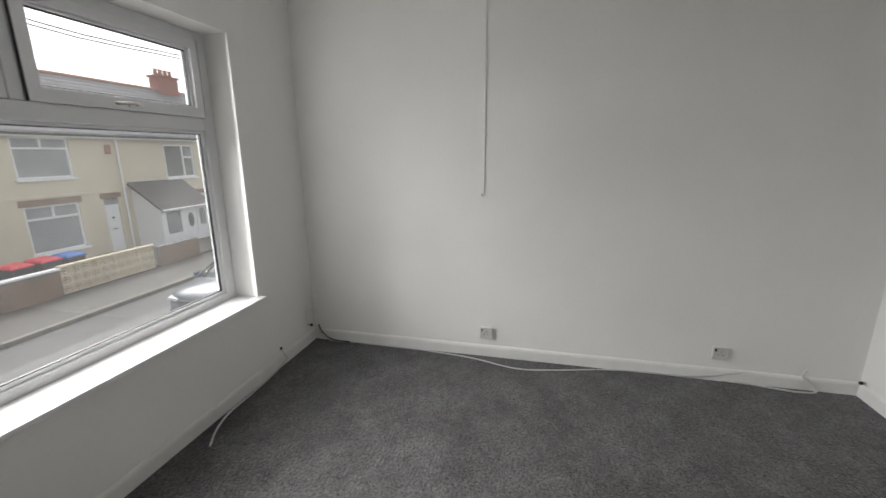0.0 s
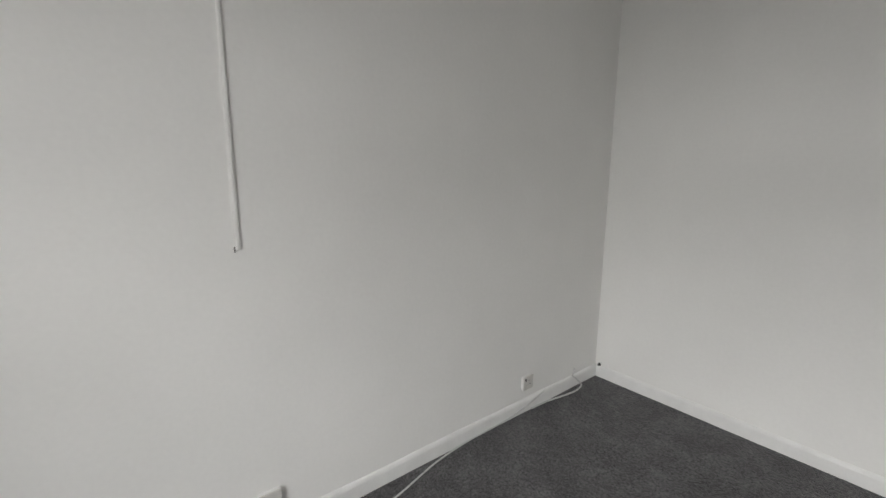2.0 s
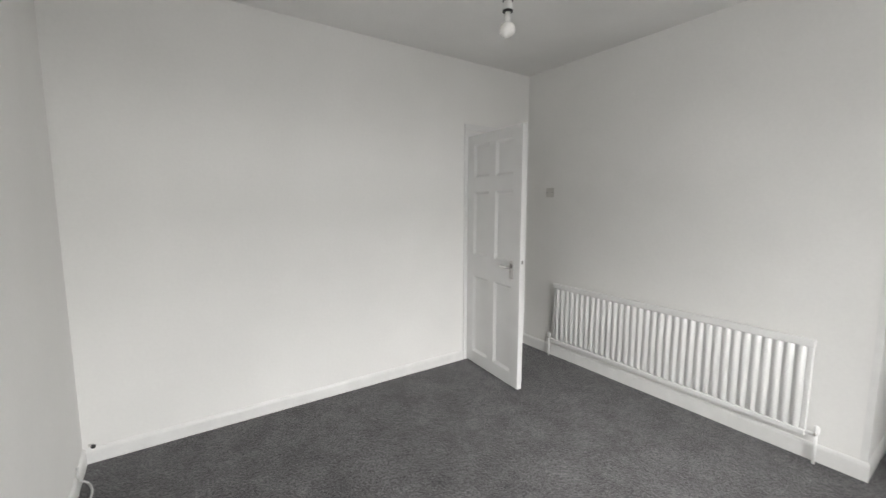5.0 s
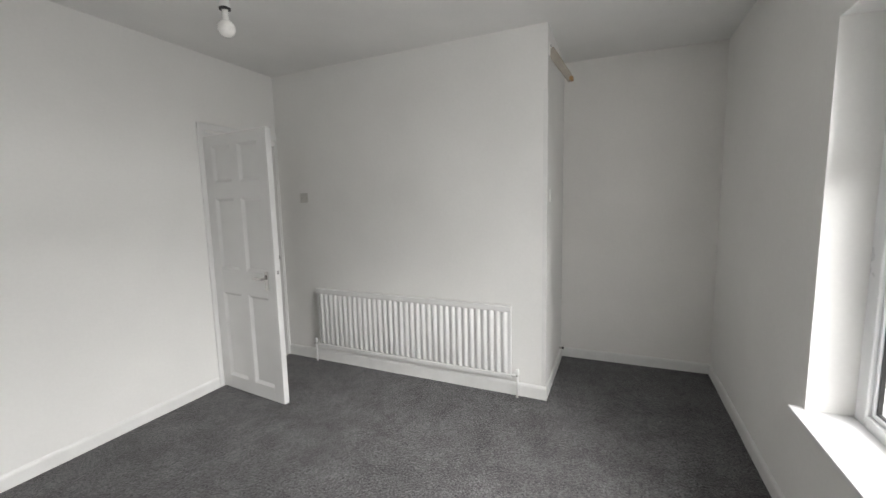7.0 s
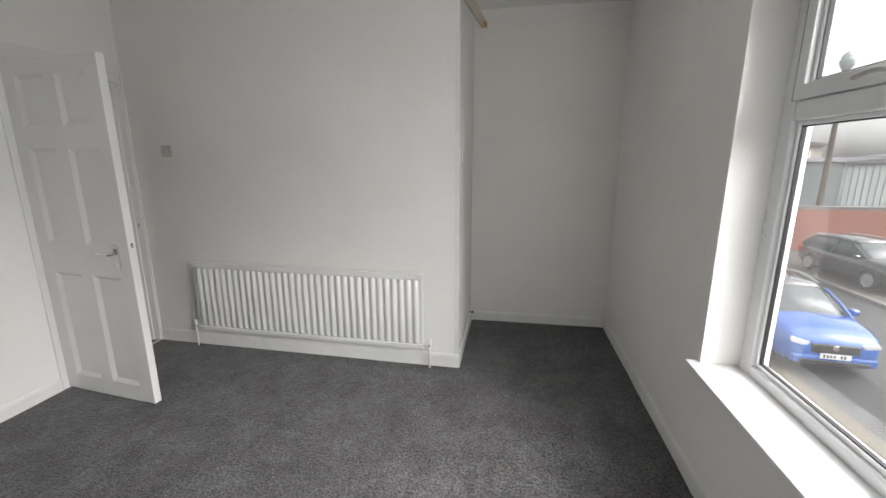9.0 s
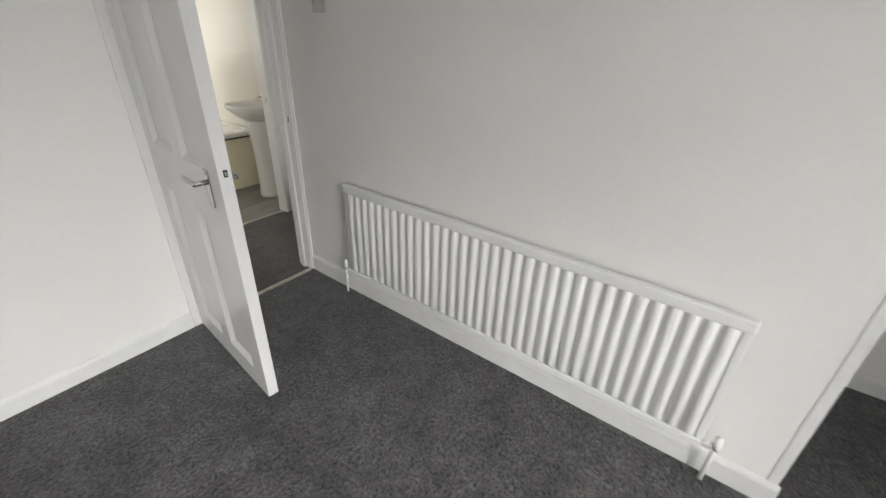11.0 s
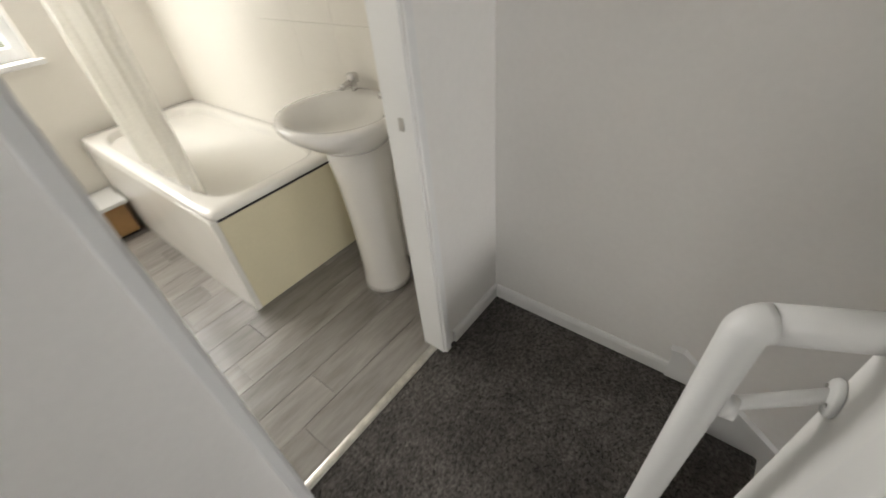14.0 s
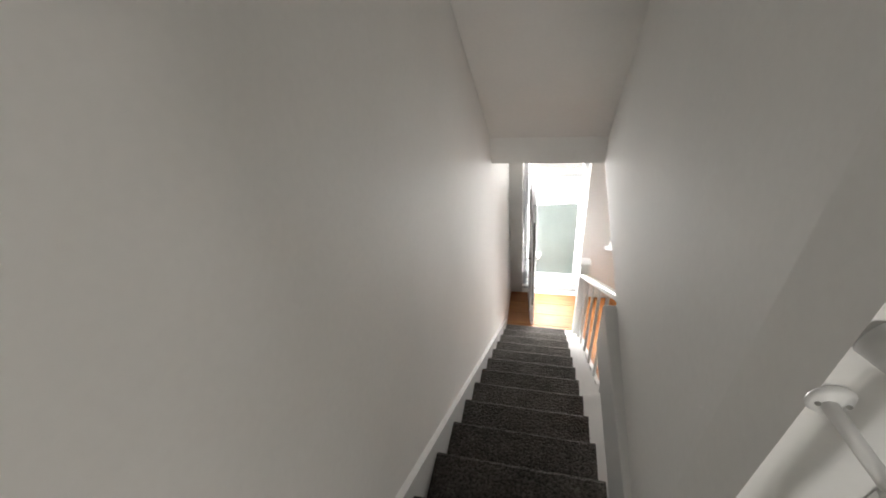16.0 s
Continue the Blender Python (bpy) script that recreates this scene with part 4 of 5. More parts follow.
for dx in (-0.0135, 0.0125):
    part("screw", lathe([(0.0, 0.0), (0.0028, 0.0), (0.0022, 0.002), (0.0, 0.002)], (ex - 0.004 + dx, ey + 0.0055, 0.925), 8, 'y'), STEEL, rose)
part("post_rose", lathe([(0.0, -0.008), (0.013, -0.008), (0.014, 0.004), (0.0, 0.004)], (0.006, -0.022, 0.89), 16, 'y'), GLOSS, guard, shade=True)


# ---- bathroom ----
structure("floor_bathroom_base", box((2.6, 0.99, -0.06), (4.25, 3.3, -0.006)), VINYL, "subfloor under grey oak vinyl planks", "floor")
structure("wall_bathroom_far", pierced((2.6, 3.25, -0.05), (4.25, 3.4, H), [(2.75, 3.62, 0.93, 2.05)], 'x'), BATH_WALL, "white bathroom wall with a bright window")
structure("wall_bathroom_west", box((2.5, 1.03, -0.05), (2.6, 3.4, H)), BATH_WALL, "white bathroom wall")
structure("bathroom_wall_lining", box((4.235, 1.031, 0.0), (4.2495, 3.249, 2.3)), BATH_WALL, "smooth white panelled wall beside the bath", "wall panel")
bw = thing("window_bathroom", (0, 0, 0), "white plastic bathroom window with bright obscured glass", "window", kind="structure")
for lo, hi in (((2.75, 3.3, 0.93), (2.81, 3.36, 2.05)), ((3.56, 3.3, 0.93), (3.62, 3.36, 2.05)), ((2.81, 3.3, 0.93), (3.56, 3.36, 0.99)), ((2.81, 3.3, 1.99), (3.56, 3.36, 2.05))):
    part("window_frame", box(lo, hi, 0.006), UPVC, bw)
pane = part("pane", box((2.81, 3.325, 0.99), (3.56, 3.331, 1.99)), GLASS, bw)
pane.visible_shadow = False
structure("window_board_bathroom", box((2.72, 3.2, 0.905), (3.65, 3.3, 0.929), 0.005), SILL, "white bathroom window board", "window sill")


def bath_rim(x, y, n=28, ex=5.0):
    """A rounded oblong."""
    return [(x * math.copysign(abs(math.cos(a)) ** (2 / ex), math.cos(a)), y * math.copysign(abs(math.sin(a)) ** (2 / ex), math.sin(a))) for a in [i * math.tau / n for i in range(n)]]


bath = thing("bathtub", (3.905, 2.49, 0.0), "white acrylic bath with a cream end panel", "bathtub")
secs = []
for (sx, sy, z, ex, dy) in ((0.325, 0.72, 0.49, 30, 0), (0.335, 0.735, 0.5, 30, 0), (0.338, 0.738, 0.52, 30, 0), (0.332, 0.732, 0.53, 20, 0), (0.285, 0.67, 0.53, 6, 0), (0.27, 0.655, 0.52, 6, 0),
                            (0.25, 0.61, 0.38, 5, 0.01), (0.225, 0.54, 0.22, 4.5, 0.02), (0.19, 0.47, 0.15, 4, 0.03), (0.08, 0.3, 0.145, 3, 0.03)):
    secs.append([(p, q + dy, z) for p, q in bath_rim(sx, sy, 56, ex)])
part("tub", rings(secs), ACRYLIC, bath, shade=True)
part("side_panel", box((-0.335, -0.7, 0.0), (-0.322, 0.745, 0.488), 0.003), ACRYLIC, bath, "white bath side panel")
part("end_panel", box((-0.308, -0.712, 0.0), (0.33, -0.7, 0.474), 0.003), CREAM_PANEL, bath, "cream yellowed end panel")
# solid black strip paints the shade between end panel and rim
part("panel_gap_shade", box((-0.308, -0.7085, 0.4745), (0.33, -0.7, 0.489)), DARK, bath, "black strip for the shade under the bath rim")
part("corner_trim", box((-0.337, -0.714, 0.0), (-0.309, -0.7, 0.486), 0.003), ACRYLIC, bath, "white corner strip")
tp = part("bath_tap", tube([(-0.1, 0.69, 0.53), (-0.1, 0.69, 0.6), (-0.1, 0.6, 0.6)], 0.016, 12), CHROME, bath, "chrome bath tap", True)
part("tap_head", lathe([(0.0, 0.0), (0.024, 0.004), (0.026, 0.035), (0.0, 0.04)], (-0.1, 0.69, 0.61), 12), CHROME, tp, shade=True)

folds = []
for i in range(61):
    y = 1.98 + 0.72 * i / 60
    folds.append((3.665 + 0.009 * math.sin(i * 0.55) + 0.003 * math.sin(i * 1.3), y))
bm = bmesh.new()
grid = []
for z in (0.3, 0.8, 1.3, 1.9):
    s = 1.0 - 0.25 * (z - 0.3) / 1.6
    grid.append([bm.verts.new((3.665 + (x - 3.665) * (1.3 - 0.3 * s), y, z)) for x, y in folds])
for a, b in zip(grid, grid[1:]):
    for i in range(60):
        bm.faces.new((a[i], a[i + 1], b[i + 1], b[i]))
bmesh.ops.solidify(bm, geom=bm.faces[:], thickness=0.002)
curtain = thing("shower_curtain", (0, 0, 0), "white shower curtain hanging inside the bath", "shower curtain")
part("cloth", bm, material("white_curtain_cloth", (0.85, 0.83, 0.77), 0.6, scale=5, amount=0.03, bump=0.05), curtain, shade=True)
part("rail", tube([(3.665, 1.74, 1.92), (3.665, 3.249, 1.92)], 0.011, 10), CHROME, curtain, "chrome curtain rail", True)

basin = thing("pedestal_basin", (4.02, 1.43, 0.0), "white ceramic basin on a pedestal with chrome taps", "basin")


def basin_ring(sx, sy, z, cx=0.0):
    out = []
    for i in range(36):
        a = i * math.tau / 36
        x, y = math.cos(a) * sx, math.sin(a) * sy
        out.append((min(x * 0.84, 0.195) + cx * 0.84, y * 0.84, z))
    return out


secs = [basin_ring(0.12, 0.12, 0.68, 0.05), basin_ring(0.17, 0.18, 0.715, 0.03), basin_ring(0.23, 0.24, 0.768, 0.01), basin_ring(0.255, 0.265, 0.8), basin_ring(0.262, 0.272, 0.82), basin_ring(0.255, 0.265, 0.83),
        basin_ring(0.235, 0.245, 0.83), basin_ring(0.2, 0.215, 0.815, -0.02), basin_ring(0.16, 0.175, 0.775, -0.02), basin_ring(0.09, 0.1, 0.745, -0.02), basin_ring(0.03, 0.03, 0.735, -0.02)]
part("bowl", rings(secs), CERAMIC, basin, shade=True)
ped = []
for z, sx, sy in ((0.0, 0.115, 0.11), (0.03, 0.112, 0.107), (0.1, 0.105, 0.1), (0.35, 0.105, 0.1), (0.55, 0.115, 0.11), (0.7, 0.13, 0.125)):
    ped.append([(sx * math.cos(a) + 0.05, sy * math.sin(a), z) for a in [i * math.tau / 24 for i in range(24)]])
part("pedestal", rings(ped), CERAMIC, basin, shade=True)
part("waste_pipe", tube([(0.15, 0.11, 0.1), (0.15, 0.11, 0.25), (0.24, 0.11, 0.28)], 0.02, 10), PLASTIC, basin, shade=True)
for dy in (-0.1, 0.1):
    tap = part("tap", tube(smooth_curve([(0.17, dy, 0.825), (0.17, dy, 0.85), (0.155, dy, 0.86), (0.11, dy, 0.852)], 5), 0.011, 10), CHROME, basin, "chrome pillar tap", True)
    part("tap_head", lathe([(0.0, 0.0), (0.022, 0.003), (0.024, 0.02), (0.018, 0.034), (0.0, 0.036)], (0.17, dy, 0.856), 12), CHROME, tap, shade=True)
part("overflow", lathe([(0.0, 0.0), (0.012, 0.0), (0.01, 0.004), (0.0, 0.004)], (0.2, 0, 0.785), 10, 'x'), CHROME, basin)
splash = thing("splashback", (4.2345, 1.12, 0.86), "white tiled splashback above the basin", "splashback")
for i in range(4):
    for j in range(2):
        part("tile", box((-0.009, i * 0.25 + 0.0005, j * 0.18 + 0.0005), (0.0, i * 0.25 + 0.2495, j * 0.18 + 0.1795), 0.001, 1), BATH_WALL, splash)
cab = thing("low_cabinet", (3.42, 3.1, 0.0), "low brown wooden box beside the bath end", "cabinet")
part("body", box((-0.16, -0.12, 0.02), (0.12, 0.13, 0.2), 0.004), BROWN_WOOD, cab)
part("plinth", box((-0.15, -0.1, 0.0), (0.11, 0.12, 0.0195), 0.002), DARK, cab)
part("top", box((-0.18, -0.14, 0.2005), (0.14, 0.14, 0.225), 0.006), GLOSS, cab, "white top board")


# ---- ground floor seen down the stairs ----
structure("floor_hall_base", box((0.0, -3.95, LOW - 0.2), (4.25, 1.0, LOW - 0.008)), LAMINATE, "subfloor under orange oak laminate", "floor")
structure("wall_hall_front", pierced((0.0, -3.95, LOW - 0.2), (4.25, -3.68, -0.2), [(3.4, 4.1, LOW, -0.55), (2.55, 3.1, -1.75, -0.5)], 'x'), LANDING_WALL, "white front wall of the hall with the street doorway")
structure("wall_hall_west", box((-0.14, -3.95, LOW - 0.2), (0.0, 1.0, -0.101)), LANDING_WALL, "white wall of the room below")
structure("wall_hall_back", box((0.0, 0.9, LOW - 0.2), (4.25, 1.0, -0.061)), LANDING_WALL, "white back wall below the landing")
structure("ceiling_hall", prism([(0.0, FRONT), (3.39, FRONT), (3.39, 0.9), (0.0, 0.9)], 'z', -0.12, -0.062), CEILING, "white ceiling of the room below", "ceiling")
door_case = thing("door_frame_street", (0, 0, 0), "white plastic frame of the front door", "door frame", kind="structure")
for lo, hi in (((3.4, -3.9, LOW), (3.46, -3.8, -0.55)), ((4.04, -3.9, LOW), (4.1, -3.8, -0.55)), ((3.4, -3.9, -0.6), (4.1, -3.8, -0.55)), ((3.46, -3.9, -0.92), (4.04, -3.8, -0.86))):
    part("frame_bar", box(lo, hi, 0.005), UPVC, door_case)
part("door_sill", box((3.4, -4.0, LOW), (4.1, -3.76, LOW + 0.045), 0.006), UPVC, door_case)
fan = part("fanlight", box((3.46, -3.852, -0.86), (4.04, -3.848, -0.6)), GLASS, door_case)
fan.visible_shadow = False
leaf = thing("door_street", (4.035, -3.8, LOW + 0.01), "white plastic front door standing open into the hall", "door", kind="structure")
leaf.rotation_euler = (0, 0, radians(6))
part("leaf", box((-0.045, 0.0, 0.0), (0.0, 0.66, 1.72), 0.006), UPVC, leaf)
for z0, z1 in ((0.15, 0.75), (0.9, 1.6)):
    part("panel", box((-0.05, 0.12, z0), (-0.0455, 0.54, z1), 0.002), UPVC, leaf)
    part("panel", box((0.0005, 0.12, z0), (0.005, 0.54, z1), 0.002), UPVC, leaf)
for s, x in ((1, 0.0), (-1, -0.045)):
    hp = part("handle_plate", box((x, 0.59, 0.8), (x + s * 0.012, 0.63, 1.06), 0.004), CHROME, leaf, "chrome lever on a long plate")
    part("lever", tube([(x + s * 0.01, 0.61, 0.98), (x + s * 0.045, 0.61, 0.98), (x + s * 0.05, 0.5, 0.98)], 0.009, 10), CHROME, hp, shade=True)
part("lock_edge", box((-0.03, 0.66, 0.3), (-0.015, 0.662, 1.5)), DARK, leaf, "dark lock strip in the door edge")
part("door_stop_wedge", box((-0.03, 0.62, -0.01), (-0.01, 0.7, 0.01), 0.003), PLASTIC, leaf)
storm = thing("door_porch", (0, 0, 0), "white plastic storm door with an obscured glass pane", "door", kind="structure")
for lo, hi in (((3.38, -4.0, LOW), (3.45, -3.953, -0.95)), ((4.05, -4.0, LOW), (4.12, -3.953, -0.95)), ((3.45, -4.0, LOW), (4.05, -3.953, LOW + 0.12)), ((3.45, -4.0, -1.02), (4.05, -3.953, -0.95))):
    part("door_frame", box(lo, hi, 0.004), UPVC, storm)
sp = part("pane", box((3.45, -3.98, LOW + 0.12), (4.05, -3.972, -1.02)), OBSCURED, storm, "pale green obscured glass")
sp.visible_shadow = False
# window added in the front wall to brighten the foot of the stairs
fw = thing("window_front_room_added", (0, 0, 0), "white plastic window added to brighten the front room below", "window", kind="structure")
for lo, hi in (((2.55, -3.85, -1.75), (2.61, -3.78, -0.5)), ((3.04, -3.85, -1.75), (3.1, -3.78, -0.5)), ((2.61, -3.85, -1.75), (3.04, -3.78, -1.69)), ((2.61, -3.85, -0.56), (3.04, -3.78, -0.5))):
    part("window_frame", box(lo, hi, 0.005), UPVC, fw)
fp = part("pane", box((2.61, -3.822, -1.69), (3.04, -3.818, -0.56)), GLASS, fw)
fp.visible_shadow = False
structure("window_board_front_room", box((2.5, -3.8, -1.775), (3.15, -3.6, -1.751), 0.005), SILL, "white window board of the added front room window", "window sill")


# ---- outdoors: ground ----
structure("ground", prism([(-900, -900), (900, -900), (900, 900), (-900, 900)], 'z', STREET - 0.6, STREET - 0.32), EARTH, "rough grass and earth beyond the street", "ground")
structure("road", box((-150, -13.9, STREET - 0.319), (150, -8.3, STREET - 0.1)), ASPHALT, "wet grey asphalt street", "road")
structure("pavement_far", box((-150, -16.2, STREET - 0.319), (150, -14.05, STREET)), PAVING, "wet concrete pavement across the street", "pavement")
structure("pavement_near", box((-150, -8.15, STREET - 0.319), (150, -6.85, STREET)), PAVING, "wet concrete pavement", "pavement")
structure("yard_near", box((-40, -6.6, STREET - 0.319), (40, -3.951, STREET + 0.02)), YARD, "pale concrete front yard", "pavement")
structure("yard_far", box((-46, -20.4, STREET - 0.319), (8, -16.45, STREET + 0.03)), PAVING, "concrete front gardens across the street", "pavement")
structure("side_road", box((9, -60, STREET - 0.319), (21.9, -16.21, STREET - 0.02)), ASPHALT, "grey asphalt side road", "road")
for nm, y0, y1 in (("kerb_far", -14.05, -13.9), ("kerb_near", -8.3, -8.15)):
    k = thing(nm, (0, 0, 0), "row of worn concrete kerb stones", "kerb", kind="structure")
    me = mesh_of("kerb_stone", box((0.006, y0, STREET - 0.3), (0.908, y1, STREET + 0.006), 0.012, 1), KERB)
    for i in range(70):
        o = new("kerb_stone", me)
        o.location.x = -28 + i * 0.914
        o.parent = k
structure("drain_channel", box((-100, -8.75, STREET - 0.0995), (100, -8.35, STREET - 0.096)), material("pale_road_edge", (0.13, 0.115, 0.085), 0.7, scale=0.8, amount=0.3, fine=30, fine_amount=0.2, bump=0.2), "silty pale edge of the road", "road")


def brick_wall(name, x0, x1, y, h, mat, label, coping=None, along='x', thick=0.2, bonds=True):
    """A garden wall with brick courses standing proud of a mortar core, and a coping."""
    t = thing(name, (0, 0, STREET), label, "garden wall", "garden walls")
    swap = (lambda a, b, c: (a, b, c)) if along == 'x' else (lambda a, b, c: (b, a, c))
    lo, hi = swap(x0, y + 0.008, 0.0), swap(x1, y + thick - 0.008, h - 0.004)
    part("core", box(lo, hi), KERB, t)
    L = abs(x1 - x0)
    big = L > 12
    bw_, bh = (0.45, 0.15) if big else (0.225, 0.075)
    bm = bmesh.new()
    z, row = 0.0, 0
    while z + bh <= h + 0.001:
        x = min(x0, x1) - (bw_ / 2 if row % 2 else 0)
        while x < max(x0, x1):
            a, b = max(x, min(x0, x1)), min(x + bw_, max(x0, x1))
            if b - a > 0.02:
                slab(bm, swap(a + 0.005, y, z + 0.005), swap(b - 0.005, y + thick, z + bh - 0.005))
            x += bw_
        z += bh
        row += 1
    tagged(part("brick_courses", bm, mat, t), kind="stuff")
    if coping:
        part("coping", box(swap(x0, y - 0.03, h), swap(x1, y + thick + 0.03, h + 0.06), 0.008), coping, t, "pale flat coping")
    return t


brick_wall("garden_wall", -14.0, -10.4, -6.8, 0.7, BRICK, "low brick front wall of the yard")
brick_wall("garden_wall", -3.0, 2.9, -6.8, 0.42, BRICK, "low orange brick wall before the yard", KERB)
brick_wall("garden_wall", 3.6, 7.0, -6.8, 0.42, BRICK, "low orange brick wall before the yard", KERB)
brick_wall("garden_wall", -6.2, -2.0, -16.4, 0.82, BROWN_BRICK, "low brown brick garden wall with pale coping", UPVC)
brick_wall("garden_wall", -11.5, -9.62, -16.4, 0.78, BROWN_BRICK, "low brown brick garden wall across the street")
brick_wall("garden_wall", -18.0, -12.6, -16.4, 0.7, BROWN_BRICK, "low brown brick garden wall further along")
brick_wall("boundary_wall", -30.0, -9.5, 22.0, 2.05, BRICK, "tall red brick boundary wall at the junction", KERB, along='y')

# pierced screen-block wall
screen = thing("screen_block_wall", (0, 0, STREET), "cream pierced screen-block garden wall", "garden wall", "garden walls")
bs = 0.29

def screen_block():
    """One block: square rim, round ring and four petals, open between."""
    bm = bmesh.new()
    h, w = bs / 2 - 0.004, 0.03
    for lo, hi in (((-h, -0.05, -h), (h, 0.05, -h + w)), ((-h, -0.05, h - w), (h, 0.05, h)), ((-h, -0.05, -h + w), (-h + w, 0.05, h - w)), ((h - w, -0.05, -h + w), (h, 0.05, h - w))):
        slab(bm, lo, hi)
    n = 12
    for r0, r1 in ((0.05, 0.075),):
        for i in range(n):
            a, b = i * math.tau / n, (i + 1) * math.tau / n
            q = [bm.verts.new((r * math.cos(c), y, r * math.sin(c))) for y in (-0.045, 0.045) for r in (r0, r1) for c in (a, b)]
            for f in ((0, 1, 3, 2), (4, 6, 7, 5), (2, 3, 7, 6), (0, 4, 5, 1)):
                bm.faces.new([q[j] for j in f])
    for s in (-1, 1):
        for u in (-1, 1):
            v = [bm.verts.new((s * p, y, u * q)) for y in (-0.045, 0.045) for p, q in ((0.045, 0.06), (0.06, 0.045), (h - 0.01, h - 0.03), (h - 0.03, h - 0.01))]
            for f in ((0, 1, 2, 3), (7, 6, 5, 4), (0, 4, 5, 1), (1, 5, 6, 2), (2, 6, 7, 3), (3, 7, 4, 0)):
                bm.faces.new([v[j] for j in f])
    return mesh_of("screen_block", bm, BLOCK)


sb = screen_block()
for a in range(11):
    for b in range(3):
        o = new("screen_block", sb)
        o.parent = screen
        o.location = (-9.45 + bs * (a + 0.5), -16.35, bs * (b + 0.5))
part("coping", box((-9.5, -16.45, bs * 3), (-6.25, -16.25, bs * 3 + 0.05), 0.01), BLOCK, screen)
for i in range(13):
    x = -40 + i * 4.7
    if not -19 < x < -2:
        brick_wall("garden_wall", x, x + 3.6, -16.4, 0.75, BROWN_BRICK, "low brown brick garden wall further along the street")


def wheelie_bin(x, y, lid, label):
    t = thing("wheelie_bin", (x, y, STREET + 0.03), label, "bin", "bins across the street")
    part("body", rings([[(sx * w, sy * d, z) for sx, sy in ((-1, -1), (1, -1), (1, 1), (-1, 1))] for z, w, d in ((0.06, 0.2, 0.25), (0.9, 0.28, 0.34), (0.93, 0.29, 0.35))]), BIN_BODY, t)
    part("lid", rings([[(sx * w, sy * d, z) for sx, sy in ((-1, -1), (1, -1), (1, 1), (-1, 1))] for z, w, d in ((0.935, 0.3, 0.37), (0.97, 0.3, 0.37), (1.03, 0.24, 0.3))]), lid, t)
    for s in (-0.22, 0.22):
        part("wheel", lathe([(0.0, -0.025), (0.1, -0.025), (0.1, 0.025), (0.0, 0.025)], (s, -0.3, 0.1), 14, 'x'), RUBBER, t)
    part("handle_bar", tube([(-0.2, -0.4, 0.95), (0.2, -0.4, 0.95)], 0.015, 8), BIN_BODY, t)


wheelie_bin(-5.75, -17.3, RED_PLASTIC, "dark wheelie bin with a red lid")
wheelie_bin(-6.55, -17.35, RED_PLASTIC, "dark wheelie bin with a red lid beside the blue one")
wheelie_bin(-7.25, -17.3, BLUE_PLASTIC, "dark wheelie bin with a blue lid")


# ---- outdoors: houses ----
def far_window(parent, x0, x1, z0, z1, y, glass, top=True):
    """A white framed house window facing +y, with top lights and sill."""
    w = part("window", box((x0 + 0.05, y - 0.12, z0 + 0.05), (x1 - 0.05, y - 0.1, z1 - 0.05)), glass, parent, "net-curtained window with white frames")
    f = 0.07
    for lo, hi in (((x0, y - 0.11, z0), (x0 + f, y - 0.03, z1)), ((x1 - f, y - 0.11, z0), (x1, y - 0.03, z1)), ((x0 + f, y - 0.11, z1 - f), (x1 - f, y - 0.03, z1)), ((x0 + f, y - 0.11, z0), (x1 - f, y - 0.03, z0 + f))):
        part("frame", box(lo, hi, 0.008, 1), UPVC, w)
    if top == 'side':
        xm = x0 + (x1 - x0) * 0.38
        part("frame", box((xm - 0.04, y - 0.1, z0 + f), (xm + 0.04, y - 0.02, z1 - f), 0.008, 1), UPVC, w)
        zm = z0 + (z1 - z0) * 0.62
        part("frame", box((x0 + f, y - 0.1, zm - 0.04), (xm - 0.04, y - 0.02, zm + 0.04), 0.008, 1), UPVC, w)
    elif top:
        zm = z1 - (z1 - z0) * 0.27
        part("frame", box((x0 + f, y - 0.1, zm - 0.04), (x1 - f, y - 0.02, zm + 0.04), 0.008, 1), UPVC, w)
        part("frame", box(((x0 + x1) / 2 - 0.04, y - 0.1, zm + 0.04), ((x0 + x1) / 2 + 0.04, y - 0.02, z1 - f), 0.008, 1), UPVC, w)
    part("sill", box((x0 - 0.08, y - 0.06, z0 - 0.09), (x1 + 0.08, y + 0.1, z0 - 0.005), 0.01, 1), UPVC, w)


def far_door(parent, x0, x1, z0, z1, y):
    d = part("door", box((x0, y - 0.12, z0), (x1, y - 0.07, z1), 0.01, 1), UPVC, parent, "white panelled front door")
    w = x1 - x0
    for a, b, c, e in ((0.15, 0.85, 0.08, 0.42), (0.15, 0.85, 0.5, 0.62), (0.15, 0.45, 0.68, 0.9), (0.55, 0.85, 0.68, 0.9)):
        part("door_panel", box((x0 + w * a, y - 0.07, z0 + (z1 - z0) * c), (x0 + w * b, y - 0.055, z0 + (z1 - z0) * e), 0.01, 1), UPVC, d)
    part("letter_box", box((x0 + w * 0.35, y - 0.055, z0 + 0.98), (x0 + w * 0.65, y - 0.045, z0 + 1.03)), CHROME, d)
    part("knocker", lathe([(0.0, 0.0), (0.05, 0.0), (0.04, 0.02), (0.0, 0.025)], ((x0 + x1) / 2, y - 0.055, z0 + 1.5), 10, 'y'), DARK, d)


